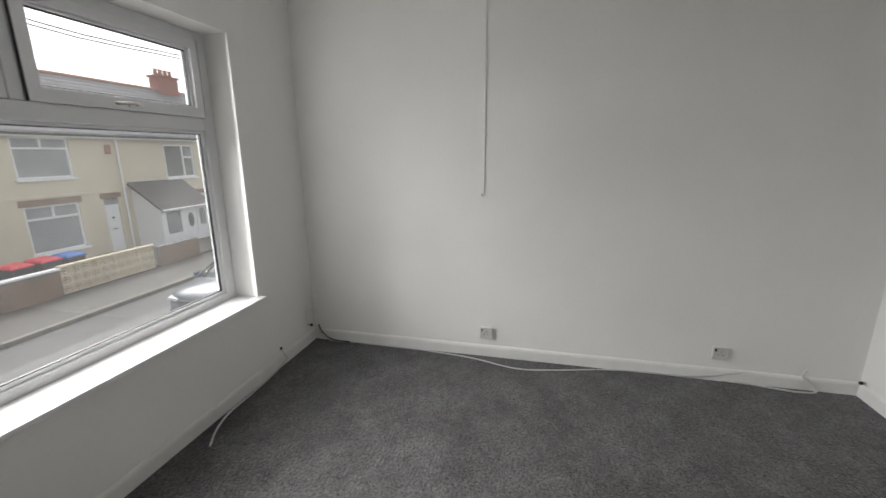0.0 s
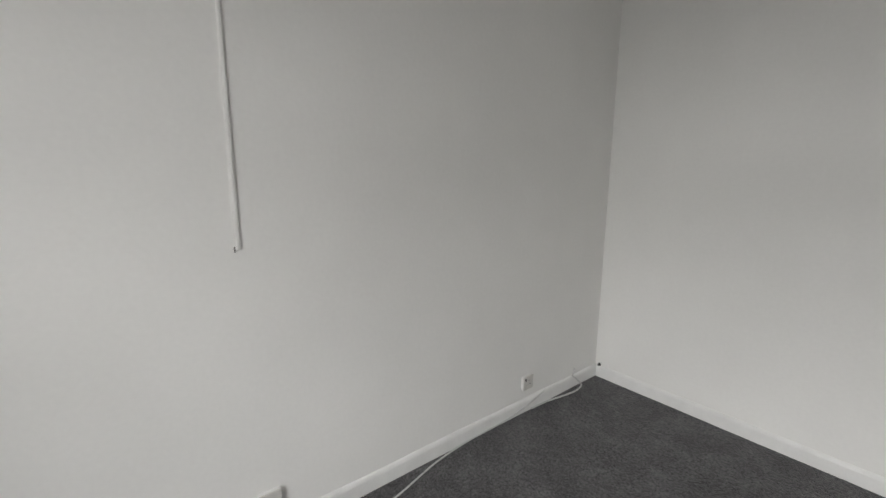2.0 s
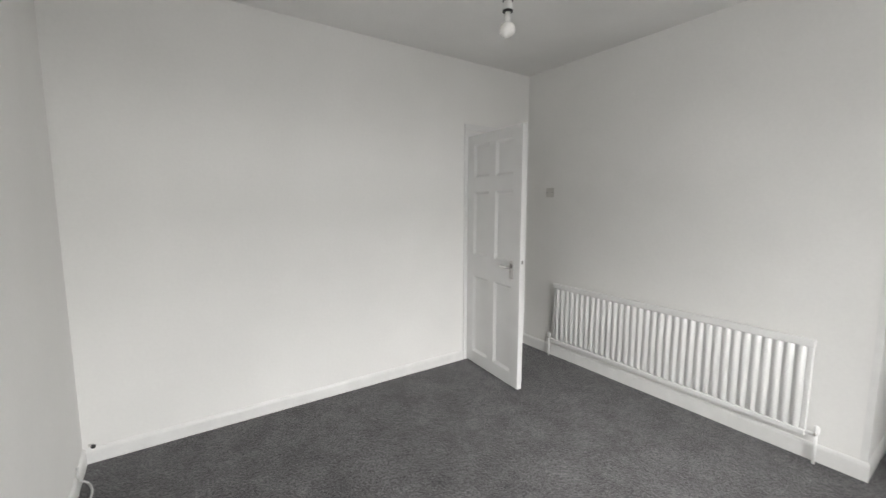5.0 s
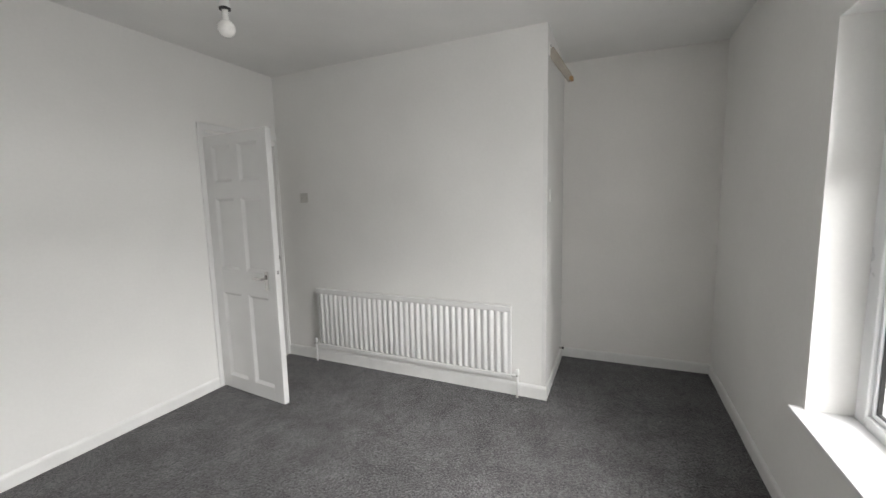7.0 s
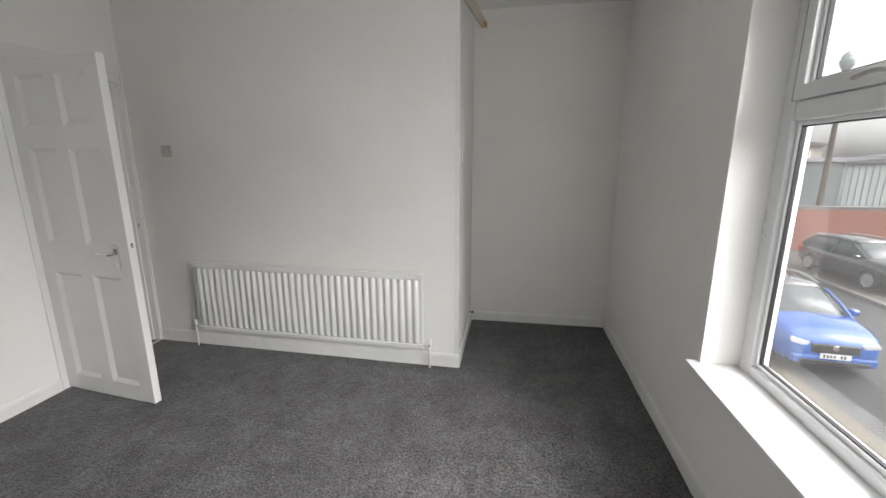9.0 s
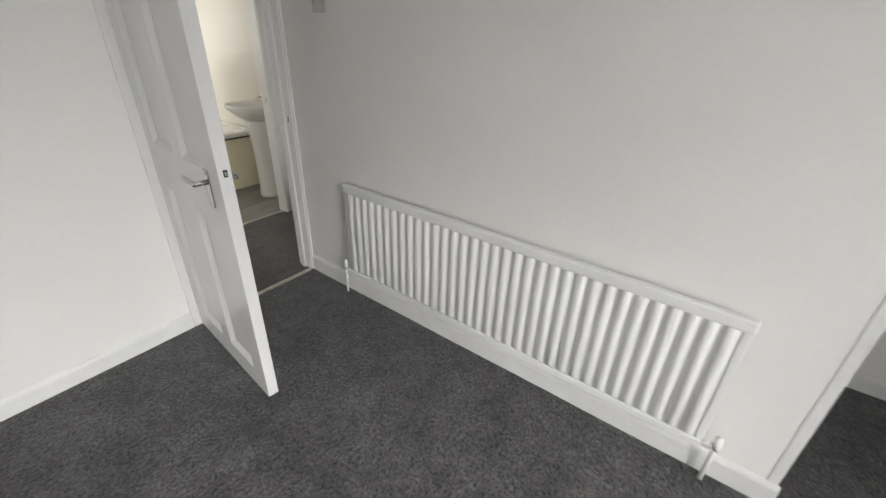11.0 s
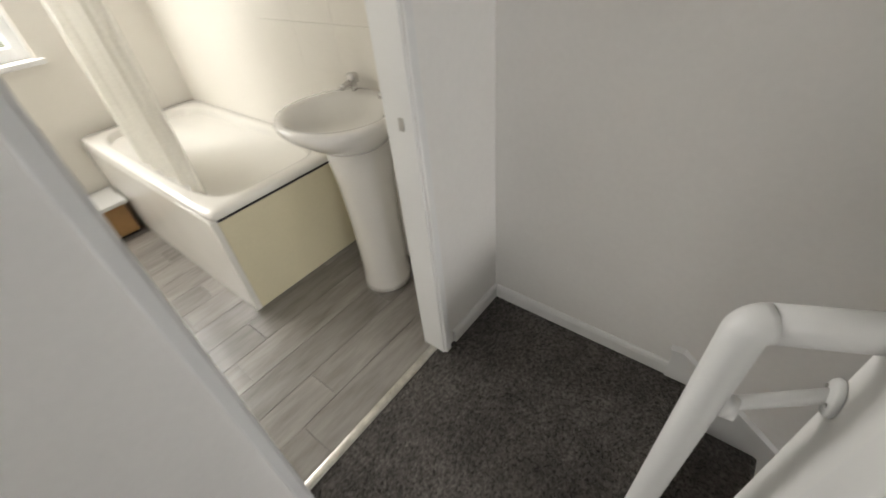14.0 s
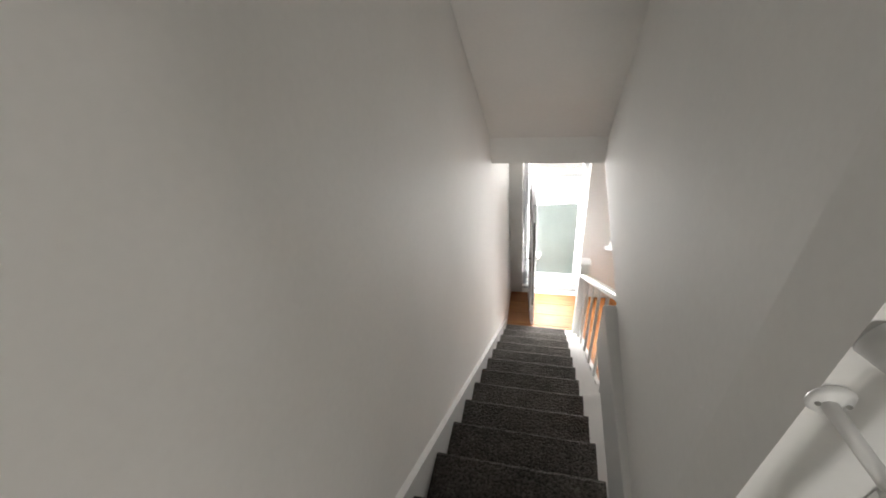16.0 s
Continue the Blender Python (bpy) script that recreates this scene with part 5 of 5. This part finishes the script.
def terrace_house(x0, x1, y, wall_mat, wins, door, label, chimney=True, drain=None, depth=7.0, eave=2.35, ridge=5.08):
    """Two-storey terraced house whose front faces +y. wins: (x0, x1, z0, z1, glass, kind)."""
    t = thing("terraced_house", (0, 0, 0), label, "house", "terrace across the street")
    g = STREET + 0.03
    holes = [(a, b, c, d) for a, b, c, d, *_ in wins]
    if door:
        holes.append((door[0], door[1], door[2], door[3] + 0.35))
    part("wall", pierced((x0 + 0.005, y - 0.3, g - 0.2), (x1 - 0.005, y, eave), holes, 'x'), wall_mat, t)
    part("rear_wall", boxes(((x0 + 0.005, y - depth, g - 0.2), (x1 - 0.005, y - depth + 0.3, eave)), ((x0 + 0.005, y - depth + 0.3, g - 0.2), (x0 + 0.2, y - 0.301, eave)), ((x1 - 0.2, y - depth + 0.3, g - 0.2), (x1 - 0.005, y - 0.301, eave))), wall_mat, t)
    # one grey sheet across both storeys, behind the front wall's openings
    part("inner_sheet", box((x0 + 0.21, y - 0.5, g), (x1 - 0.21, y - 0.45, eave - 0.1)), CURTAIN, t)
    my = y - depth / 2
    part("roof", prism([(y + 0.28, eave - 0.03), (my, ridge), (y - depth - 0.28, eave - 0.03), (y - depth - 0.28, eave - 0.13), (y + 0.28, eave - 0.13)], 'x', x0, x1), SLATE, t, "grey slate roof")
    roof = bmesh.new()
    L = math.hypot(y + 0.28 - my, ridge - eave + 0.03)
    n = 14
    for i in range(n):
        a, b = i / n, (i + 1) / n + 0.01
        ya_, za_ = y + 0.3 + (my - y - 0.28) * a, eave - 0.03 + (ridge - eave + 0.03) * a
        yb_, zb_ = y + 0.3 + (my - y - 0.28) * b, eave - 0.03 + (ridge - eave + 0.03) * b
        x, j = x0, 0
        while x < x1 - 0.01:
            e = min(x + (0.26 if j or i % 2 == 0 else 0.13), x1)
            q = [roof.verts.new(p) for p in ((x + 0.005, ya_, za_ + 0.035), (e - 0.005, ya_, za_ + 0.035), (e - 0.005, yb_, zb_ + 0.012), (x + 0.005, yb_, zb_ + 0.012), (x + 0.005, ya_, za_ + 0.012), (e - 0.005, ya_, za_ + 0.012))]
            roof.faces.new(q[:4])
            roof.faces.new((q[0], q[4], q[5], q[1]))
            x, j = e, j + 1
    tagged(part("slates", roof, SLATE, t), kind="stuff")
    part("ridge_tiles", tube([(x0, my, ridge + 0.02), (x1, my, ridge + 0.02)], 0.11, 8), CLAY, t)
    part("gutter", tube([(x0, y + 0.33, eave - 0.09), (x1, y + 0.33, eave - 0.09)], 0.06, 8), DARK, t, "dark plastic gutter")
    part("fascia", box((x0, y + 0.2, eave - 0.22), (x1, y + 0.27, eave - 0.135)), UPVC, t)
    part("band", box((x0, y, -0.16), (x1, y + 0.035, -0.04), 0.008, 1), wall_mat, t, "raised render band between storeys")
    for a, b, c, d, glass, kindw in wins:
        far_window(t, a, b, c, d, y, glass, kindw)
    if door:
        far_door(t, door[0], door[1], door[2], door[3], y)
        fl = part("fanlight", box((door[0], y - 0.11, door[3] + 0.05), (door[1], y - 0.09, door[3] + 0.3)), FAR_GLASS, t)
        part("frame", box((door[0], y - 0.12, door[3]), (door[1], y - 0.04, door[3] + 0.05), 0.006, 1), UPVC, fl)
        part("lintel", box((door[0] - 0.12, y, door[3] + 0.36), (door[1] + 0.12, y + 0.03, door[3] + 0.58)), BROWN_BRICK, t, "dark stone lintel")
    for a, b, c, d, glass, kindw in wins:
        if c < -0.5:
            part("lintel", box((a - 0.12, y, d + 0.01), (b + 0.12, y + 0.03, min(d + 0.25, -0.17))), BROWN_BRICK, t, "dark stone lintel")
    if drain is not None:
        part("drainpipe", tube([(drain, y + 0.08, eave - 0.15), (drain, y + 0.08, g)], 0.04, 8), UPVC, t)
        part("alarm_box", box((drain + 0.25, y, 1.5), (drain + 0.5, y + 0.08, 1.9), 0.02, 1), CLAY, t, "faded alarm box")
    if chimney:
        cx = x0 - 1.4
        st = part("chimney_stack", boxes(((cx - 0.65, my - 0.35, ridge - 0.7), (cx + 0.65, my + 0.35, ridge + 0.72)), ((cx - 0.72, my - 0.42, ridge + 0.7205), (cx + 0.72, my + 0.42, ridge + 0.85))), BRICK, t, "red brick chimney stack")
        for i in range(4):
            part("chimney_pot", lathe([(0.0, 0.0), (0.13, 0.0), (0.11, 0.12), (0.1, 0.32), (0.13, 0.36), (0.0, 0.37)], (cx - 0.48 + i * 0.32, my, ridge + 0.85), 10), CLAY, st)
    return t


FY = -20.4
G, C = FAR_GLASS, CURTAIN
terrace_house(-12.0, -7.0, FY, RENDER_CREAM, [(-10.1, -8.2, 0.6, 2.13, G, True), (-10.05, -8.15, -2.25, -0.42, G, True)], (-11.7, -11.04, -2.77, -0.74), "cream rendered terraced house with white windows", False, -11.98)
h2 = terrace_house(-17.0, -12.0, FY, RENDER_CREAM, [(-16.2, -14.4, 0.3, 1.95, C, 'side'), (-16.6, -15.75, -2.25, -0.65, C, 'side')], None, "cream rendered terraced house with a gabled porch", True)
for i in range(1, 5):
    x = -17.0 - 5 * i
    terrace_house(x, x + 5, FY, (RENDER_GREY, RENDER_CREAM)[i % 2], [(x + 1.9, x + 3.8, 0.6, 2.1, G, True), (x + 1.9, x + 3.8, -2.25, -0.42, G, True)], (x + 0.4, x + 1.2, -2.77, -0.74), "rendered terraced house further along the street", i % 2 == 0)
for i in range(3):
    x = -7.0 + 5 * i
    terrace_house(x, x + 5, FY, (RENDER_CREAM, RENDER_GREY, RENDER_CREAM)[i], [(x + 1.9, x + 3.8, 0.6, 2.1, G, True), (x + 1.9, x + 3.8, -2.25, -0.42, G, True)], (x + 0.4, x + 1.2, -2.77, -0.74), "rendered terraced house across the street", i == 1)

porch = thing("porch", (0, 0, STREET + 0.03), "white lean porch with a tiled roof and oval door window", "porch")
px0, px1, py0, py1 = -15.0, -12.35, FY + 0.001, FY + 1.5
zt = 1.85
part("wall", pierced((px0, py1 - 0.12, 0.0), (px1, py1, zt), [(-12.45 - 0.95, -12.6, 0.55, 1.6), (-14.35, -13.65, 0.02, 1.7), (-14.9, -14.5, 0.7, 1.55)], 'x'), UPVC, porch)
part("side_wall", box((px1 - 0.12, py0, 0.0), (px1, py1 - 0.121, zt)), UPVC, porch)
part("side_wall", box((px0, py0, 0.0), (px0 + 0.12, py1 - 0.121, zt)), UPVC, porch)
part("roof", prism([(py1 + 0.25, zt - 0.08), (py0, zt + 1.15), (py0, zt + 1.03), (py1 + 0.25, zt - 0.18)], 'x', px0 - 0.2, px1 + 0.15), PORCH_TILE, porch, "dark tiled pitched porch roof")
part("gable", prism([(py0, zt), (py1, zt), (py0, zt + 1.0)], 'x', px1 - 0.1, px1), UPVC, porch)
part("gutter", tube([(px0 - 0.2, py1 + 0.3, zt - 0.12), (px1 + 0.15, py1 + 0.3, zt - 0.12)], 0.05, 8), UPVC, porch)
part("window_pane", box((-13.35, py1 - 0.08, 0.6), (-12.65, py1 - 0.06, 1.55)), G, porch)
part("window_pane", box((-14.88, py1 - 0.08, 0.72), (-14.52, py1 - 0.06, 1.53)), G, porch)
pd = part("door", box((-14.34, py1 - 0.09, 0.03), (-13.66, py1 - 0.04, 1.69), 0.01, 1), UPVC, porch, "white door with an oval window")
part("oval_pane", rings([[(-14.0 + 0.17 * s * math.cos(a), py1 + o, 1.05 + 0.36 * s * math.sin(a)) for a in [i * math.tau / 20 for i in range(20)]] for s, o in ((1.0, -0.045), (1.0, -0.03), (0.9, -0.028))]), C, pd)

# buildings beyond the boundary wall
eh = thing("end_house", (36.0, -22.0, STREET), "grey rendered house behind the red wall", "house")
part("wall", box((0, -3.6, 0.0), (6, 5.5, 5.3)), RENDER_GREY, eh)
part("roof", prism([(-3.9, 5.2), (-3.9, 5.32), (5.8, 6.6), (5.8, 5.2)], 'x', -0.3, 6.3), SLATE, eh)
for y0, y1, z0, z1 in ((1.1, 2.4, 3.6, 5.1), (-0.55, 0.0, 3.8, 4.9), (-2.7, -1.6, 3.6, 4.8), (1.0, 2.2, 1.3, 2.3), (-0.5, 0.3, 1.2, 2.2), (-2.6, -1.8, 1.3, 2.3)):
    w = part("window", box((-0.02, y0, z0), (0.05, y1, z1)), FAR_GLASS, eh)
    for lo, hi in (((-0.1, y0 - 0.09, z0 - 0.09), (-0.021, y0 + 0.02, z1 + 0.09)), ((-0.1, y1 - 0.02, z0 - 0.09), (-0.021, y1 + 0.09, z1 + 0.09)), ((-0.1, y0 + 0.021, z0 - 0.09), (-0.021, y1 - 0.021, z0 + 0.02)), ((-0.1, y0 + 0.021, z1 - 0.02), (-0.021, y1 - 0.021, z1 + 0.09)), ((-0.1, y0 + 0.021, (z0 + z1) / 2 + 0.2), (-0.021, y1 - 0.021, (z0 + z1) / 2 + 0.28))):
        part("frame", box(lo, hi), UPVC, w)
part("lower_band", box((-0.06, -3.6, 0.0), (-0.005, 5.5, 2.95)), SHED_GREY, eh, "pale grey painted lower storey")
part("chimney", box((2, -1.5, 6.0), (3, -0.6, 7.6)), BRICK, eh)
for nm, y0, y1, x0, h, m, lab in (("storage_shed", -24.9, -21.0, 27.0, 4.0, SHED_GREY, "pale grey metal clad shed"), ("storage_shed", -30.0, -25.0, 26.5, 4.3, SHED_RED, "red metal clad shed")):
    s = thing(nm, (x0, (y0 + y1) / 2, STREET), lab, "shed")
    hw = (y1 - y0) / 2
    part("wall", box((0, -hw, 0), (5, hw, h)), m, s)
    bm = bmesh.new()
    n = int((y1 - y0) / 0.3)
    for i in range(n):
        yy = -hw + (i + 0.2) * (2 * hw / n)
        slab(bm, (-0.03, yy, 0), (-0.001, yy + 0.12, h))
    tagged(part("cladding_ribs", bm, m, s), kind="stuff")
    part("roof", prism([(-hw - 0.15, h), (hw + 0.15, h), (hw + 0.15, h + 0.1), (0, h + 0.35), (-hw - 0.15, h + 0.1)], 'x', -0.2, 5.2), SLATE, s)

lp = thing("street_lamp", (23.5, -17.85, STREET), "tall dark street lamp post behind the wall", "street lamp")
part("post", tube([(0, 0, 0), (0, 0, 3.0), (0, 0, 8.2)], 0.1, 12, [0.16, 0.13, 0.09]), POST, lp)
part("lamp_head", lathe([(0.0, 0.0), (0.1, 0.05), (0.27, 0.35), (0.3, 0.55), (0.22, 0.8), (0.08, 0.95), (0.0, 1.0)], (0, 0, 8.1), 14), SHED_GREY, lp)
pole = thing("telegraph_pole", (12.0, -7.4, STREET), "brown timber telegraph pole at the kerb", "telegraph pole")
part("shaft", tube([(0, 0, 0), (0, 0, 8.6)], 0.13, 12, [0.15, 0.1]), POST, pole)
part("cross_arm", box((-0.05, -0.8, 8.0), (0.05, 0.8, 8.1), 0.01, 1), POST, pole)
wires = thing("overhead_wires", (0, 0, 0), "thin dark telephone wires sagging over the street", "cable")
for z0, z1, y in ((4.75, 6.1, -13.0), (4.35, 5.6, -13.0), (4.28, 5.5, -13.1)):
    pts = [(12.0 - i * 4.2, -7.4 + (y + 7.4) * min(1.0, i / 4), 5.35 + (z0 - 5.35) * min(1.0, i / 4) + 0.11 * max(0, i - 4)) for i in range(13)]
    part("wire", tube(smooth_curve(pts, 4), 0.018, 6), DARK, wires)


# ---- outdoors: cars ----
def car(name, at, heading, paint, label, estate=False, roof_paint=None):
    """A parked car, front towards +x of its own axes: skinned body, glass house, wheels and lamps."""
    t = thing(name, at, label, "car", "parked cars")
    t.rotation_euler = (0, 0, radians(heading))
    sec = []
    # stations: x, half width, bonnet or belt height, sill
    for x, w, zb, zs in ((-2.05, 0.7, 0.72, 0.4), (-2.0, 0.8, 0.86, 0.3), (-1.7, 0.87, 0.94, 0.24), (-0.9, 0.9, 0.95, 0.22), (0.0, 0.9, 0.94, 0.22), (0.8, 0.9, 0.97, 0.22), (1.2, 0.9, 0.98, 0.22), (1.65, 0.88, 0.93, 0.23), (1.9, 0.83, 0.86, 0.25), (2.03, 0.76, 0.76, 0.26), (2.1, 0.68, 0.62, 0.28)):
        sec.append([(x, -w * 0.92, zs), (x, -w, zs + 0.12), (x, -w, zb - 0.2), (x, -w * 0.95, zb - 0.06), (x, -w * 0.8, zb), (x, 0, zb + 0.035), (x, w * 0.8, zb), (x, w * 0.95, zb - 0.06), (x, w, zb - 0.2), (x, w, zs + 0.12), (x, w * 0.92, zs)])
    part("body", rings(sec), paint, t, shade=True)
    back = -1.95 if estate else -1.75
    gl = []
    for x, w, z in ((back, 0.7, 0.95), (back + 0.25, 0.66, 1.28), (back + 0.55, 0.64, 1.42), (-0.5, 0.64, 1.47), (0.1, 0.63, 1.45), (0.35, 0.63, 1.38), (1.1, 0.7, 0.93)):
        lo = 0.9
        gl.append([(x, -0.84 if z > 1 else -0.78, lo), (x, -w - (0.04 if z > 1 else 0), max(z - 0.1, lo + 0.01)), (x, -w * 0.8, z), (x, 0, z + 0.03), (x, w * 0.8, z), (x, w + (0.04 if z > 1 else 0), max(z - 0.1, lo + 0.01)), (x, 0.84 if z > 1 else 0.78, lo)])
    part("glass_house", rings(gl), CAR_GLASS, t, "dark car windows", True)
    rf = []
    for x, w, z in ((back + 0.3, 0.64, 1.345), (back + 0.55, 0.64, 1.43), (-0.5, 0.64, 1.482), (0.05, 0.635, 1.468), (0.3, 0.63, 1.425)):
        rf.append([(x, -w - 0.045, z - 0.1), (x, -w * 0.82, z + 0.006), (x, 0, z + 0.036), (x, w * 0.82, z + 0.006), (x, w + 0.045, z - 0.1), (x, 0, z - 0.02)])
    part("roof", rings(rf), roof_paint or paint, t, shade=True)
    for s in (-1, 1):
        for pts in ([(0.28, 0.68 * s, 1.36), (0.7, 0.76 * s, 1.16), (1.12, 0.8 * s, 0.93)], [(-0.35, 0.69 * s, 1.38), (-0.38, 0.87 * s, 0.94)], [(back + 0.3, 0.69 * s, 1.26), (back + 0.05, 0.8 * s, 0.94)]):
            part("pillar", tube(pts, 0.035, 8), paint, t)
        part("roof_rail", tube(smooth_curve([(back + 0.4, 0.6 * s, 1.44), (-0.5, 0.6 * s, 1.52), (0.15, 0.6 * s, 1.46)], 4), 0.018, 8), ALLOY, t)
        part("mirror", box((0.72, 0.9 * s, 0.95), (0.9, 1.06 * s, 1.08), 0.03, 1), paint, t)
        part("headlight", rings([[(x, (0.45 + 0.3 * k) * s, z + dz) for k, dz in ((0, 0.03), (0.9, 0.06), (1, 0.0), (0.1, -0.05))] for x, z in ((1.82, 0.75), (2.085, 0.69))]), LAMP_LENS, t, "clear headlight")
        part("tail_light", box((-2.06, 0.5 * s, 0.66), (-1.9, 0.8 * s, 0.84), 0.02, 1), RED_PLASTIC, t)
        for x in (-1.28, 1.3):
            wh = part("wheel", lathe([(0.0, -0.1), (0.31, -0.1), (0.335, -0.07), (0.335, 0.07), (0.31, 0.1), (0.0, 0.1)], (x, 0.81 * s, 0.335), 24, 'y'), RUBBER, t, "black tyre on alloy rim", True)
            part("rim", lathe([(0.0, 0.02 * s), (0.2, 0.0), (0.225, 0.012 * s), (0.2, -0.02 * s), (0.0, -0.021 * s)], (x, (0.915) * s, 0.335), 20, 'y'), ALLOY, wh)
            part("arch", tube([(x + 0.38 * math.cos(a), 0.885 * s, 0.335 + 0.38 * math.sin(a)) for a in [math.pi * i / 10 for i in range(11)]], 0.03, 6), DARK, t)
    part("grille", box((1.98, -0.42, 0.5), (2.112, 0.42, 0.7), 0.02, 1), DARK, t)
    part("bumper", box((1.9, -0.74, 0.27), (2.13, 0.74, 0.46), 0.05), paint, t)
    part("air_intake", box((2.1, -0.6, 0.27), (2.14, 0.6, 0.37), 0.01, 1), DARK, t)
    pl = part("number_plate", box((2.13, -0.26, 0.41), (2.142, 0.26, 0.52), 0.003, 1), UPVC, t, "pale number plate")
    for i in range(7):
        if i != 4:
            part("plate_mark", box((2.142, -0.21 + i * 0.058, 0.435), (2.1435, -0.175 + i * 0.058, 0.495)), DARK, pl)
    part("badge", lathe([(0.0, 0.0), (0.06, 0.0), (0.05, 0.015), (0.0, 0.016)], (2.112, 0, 0.63), 12, 'x'), CHROME, t)
    return t


ROAD_Z = STREET - 0.1
car("parked_car", (11.5, -9.55, ROAD_Z), 175, BLUE_PAINT, "blue hatchback with a black roof, rain-wet by the kerb", False, BLACK_PAINT)
car("parked_car", (17.0, -15.35, STREET), 183, BLACK_PAINT, "black estate car parked across the road", True)
car("parked_car", (-7.4, -10.5, ROAD_Z), 0, SILVER_PAINT, "blue grey car parked across the street")


# ---- planks, last ----
planks = thing("floor_bathroom", (0, 0, 0), "grey oak effect vinyl plank floor", "floor", kind="structure")
me = [mesh_of("plank", box((0.0008, 0.0008, -0.006), (L - 0.0008, 0.1492, 0.0), 0.0006, 1), VINYL) for L in (0.9, 0.75, 0.45, 0.3)]
for i in range(15):
    y = 1.0 + i * 0.15
    x = 2.6
    for k in ((1, 0), (0, 1), (2, 0, 3))[i % 3]:
        o = new("plank", me[k])
        o.parent = planks
        o.location = (x, y, 0)
        x += (0.9, 0.75, 0.45, 0.3)[k]
lam = thing("floor_hall", (0, 0, 0), "orange oak laminate floor at the foot of the stairs", "floor", kind="structure")
me = mesh_of("plank", box((0.0008, 0.0008, -0.008), (1.1992, 0.1892, 0.0), 0.0008, 1), LAMINATE)
for i in range(22):
    for j in range(3):
        o = new("plank", me)
        o.parent = lam
        o.location = (4.249 - 1.2 * (j + 1), -3.68 + i * 0.19, LOW)
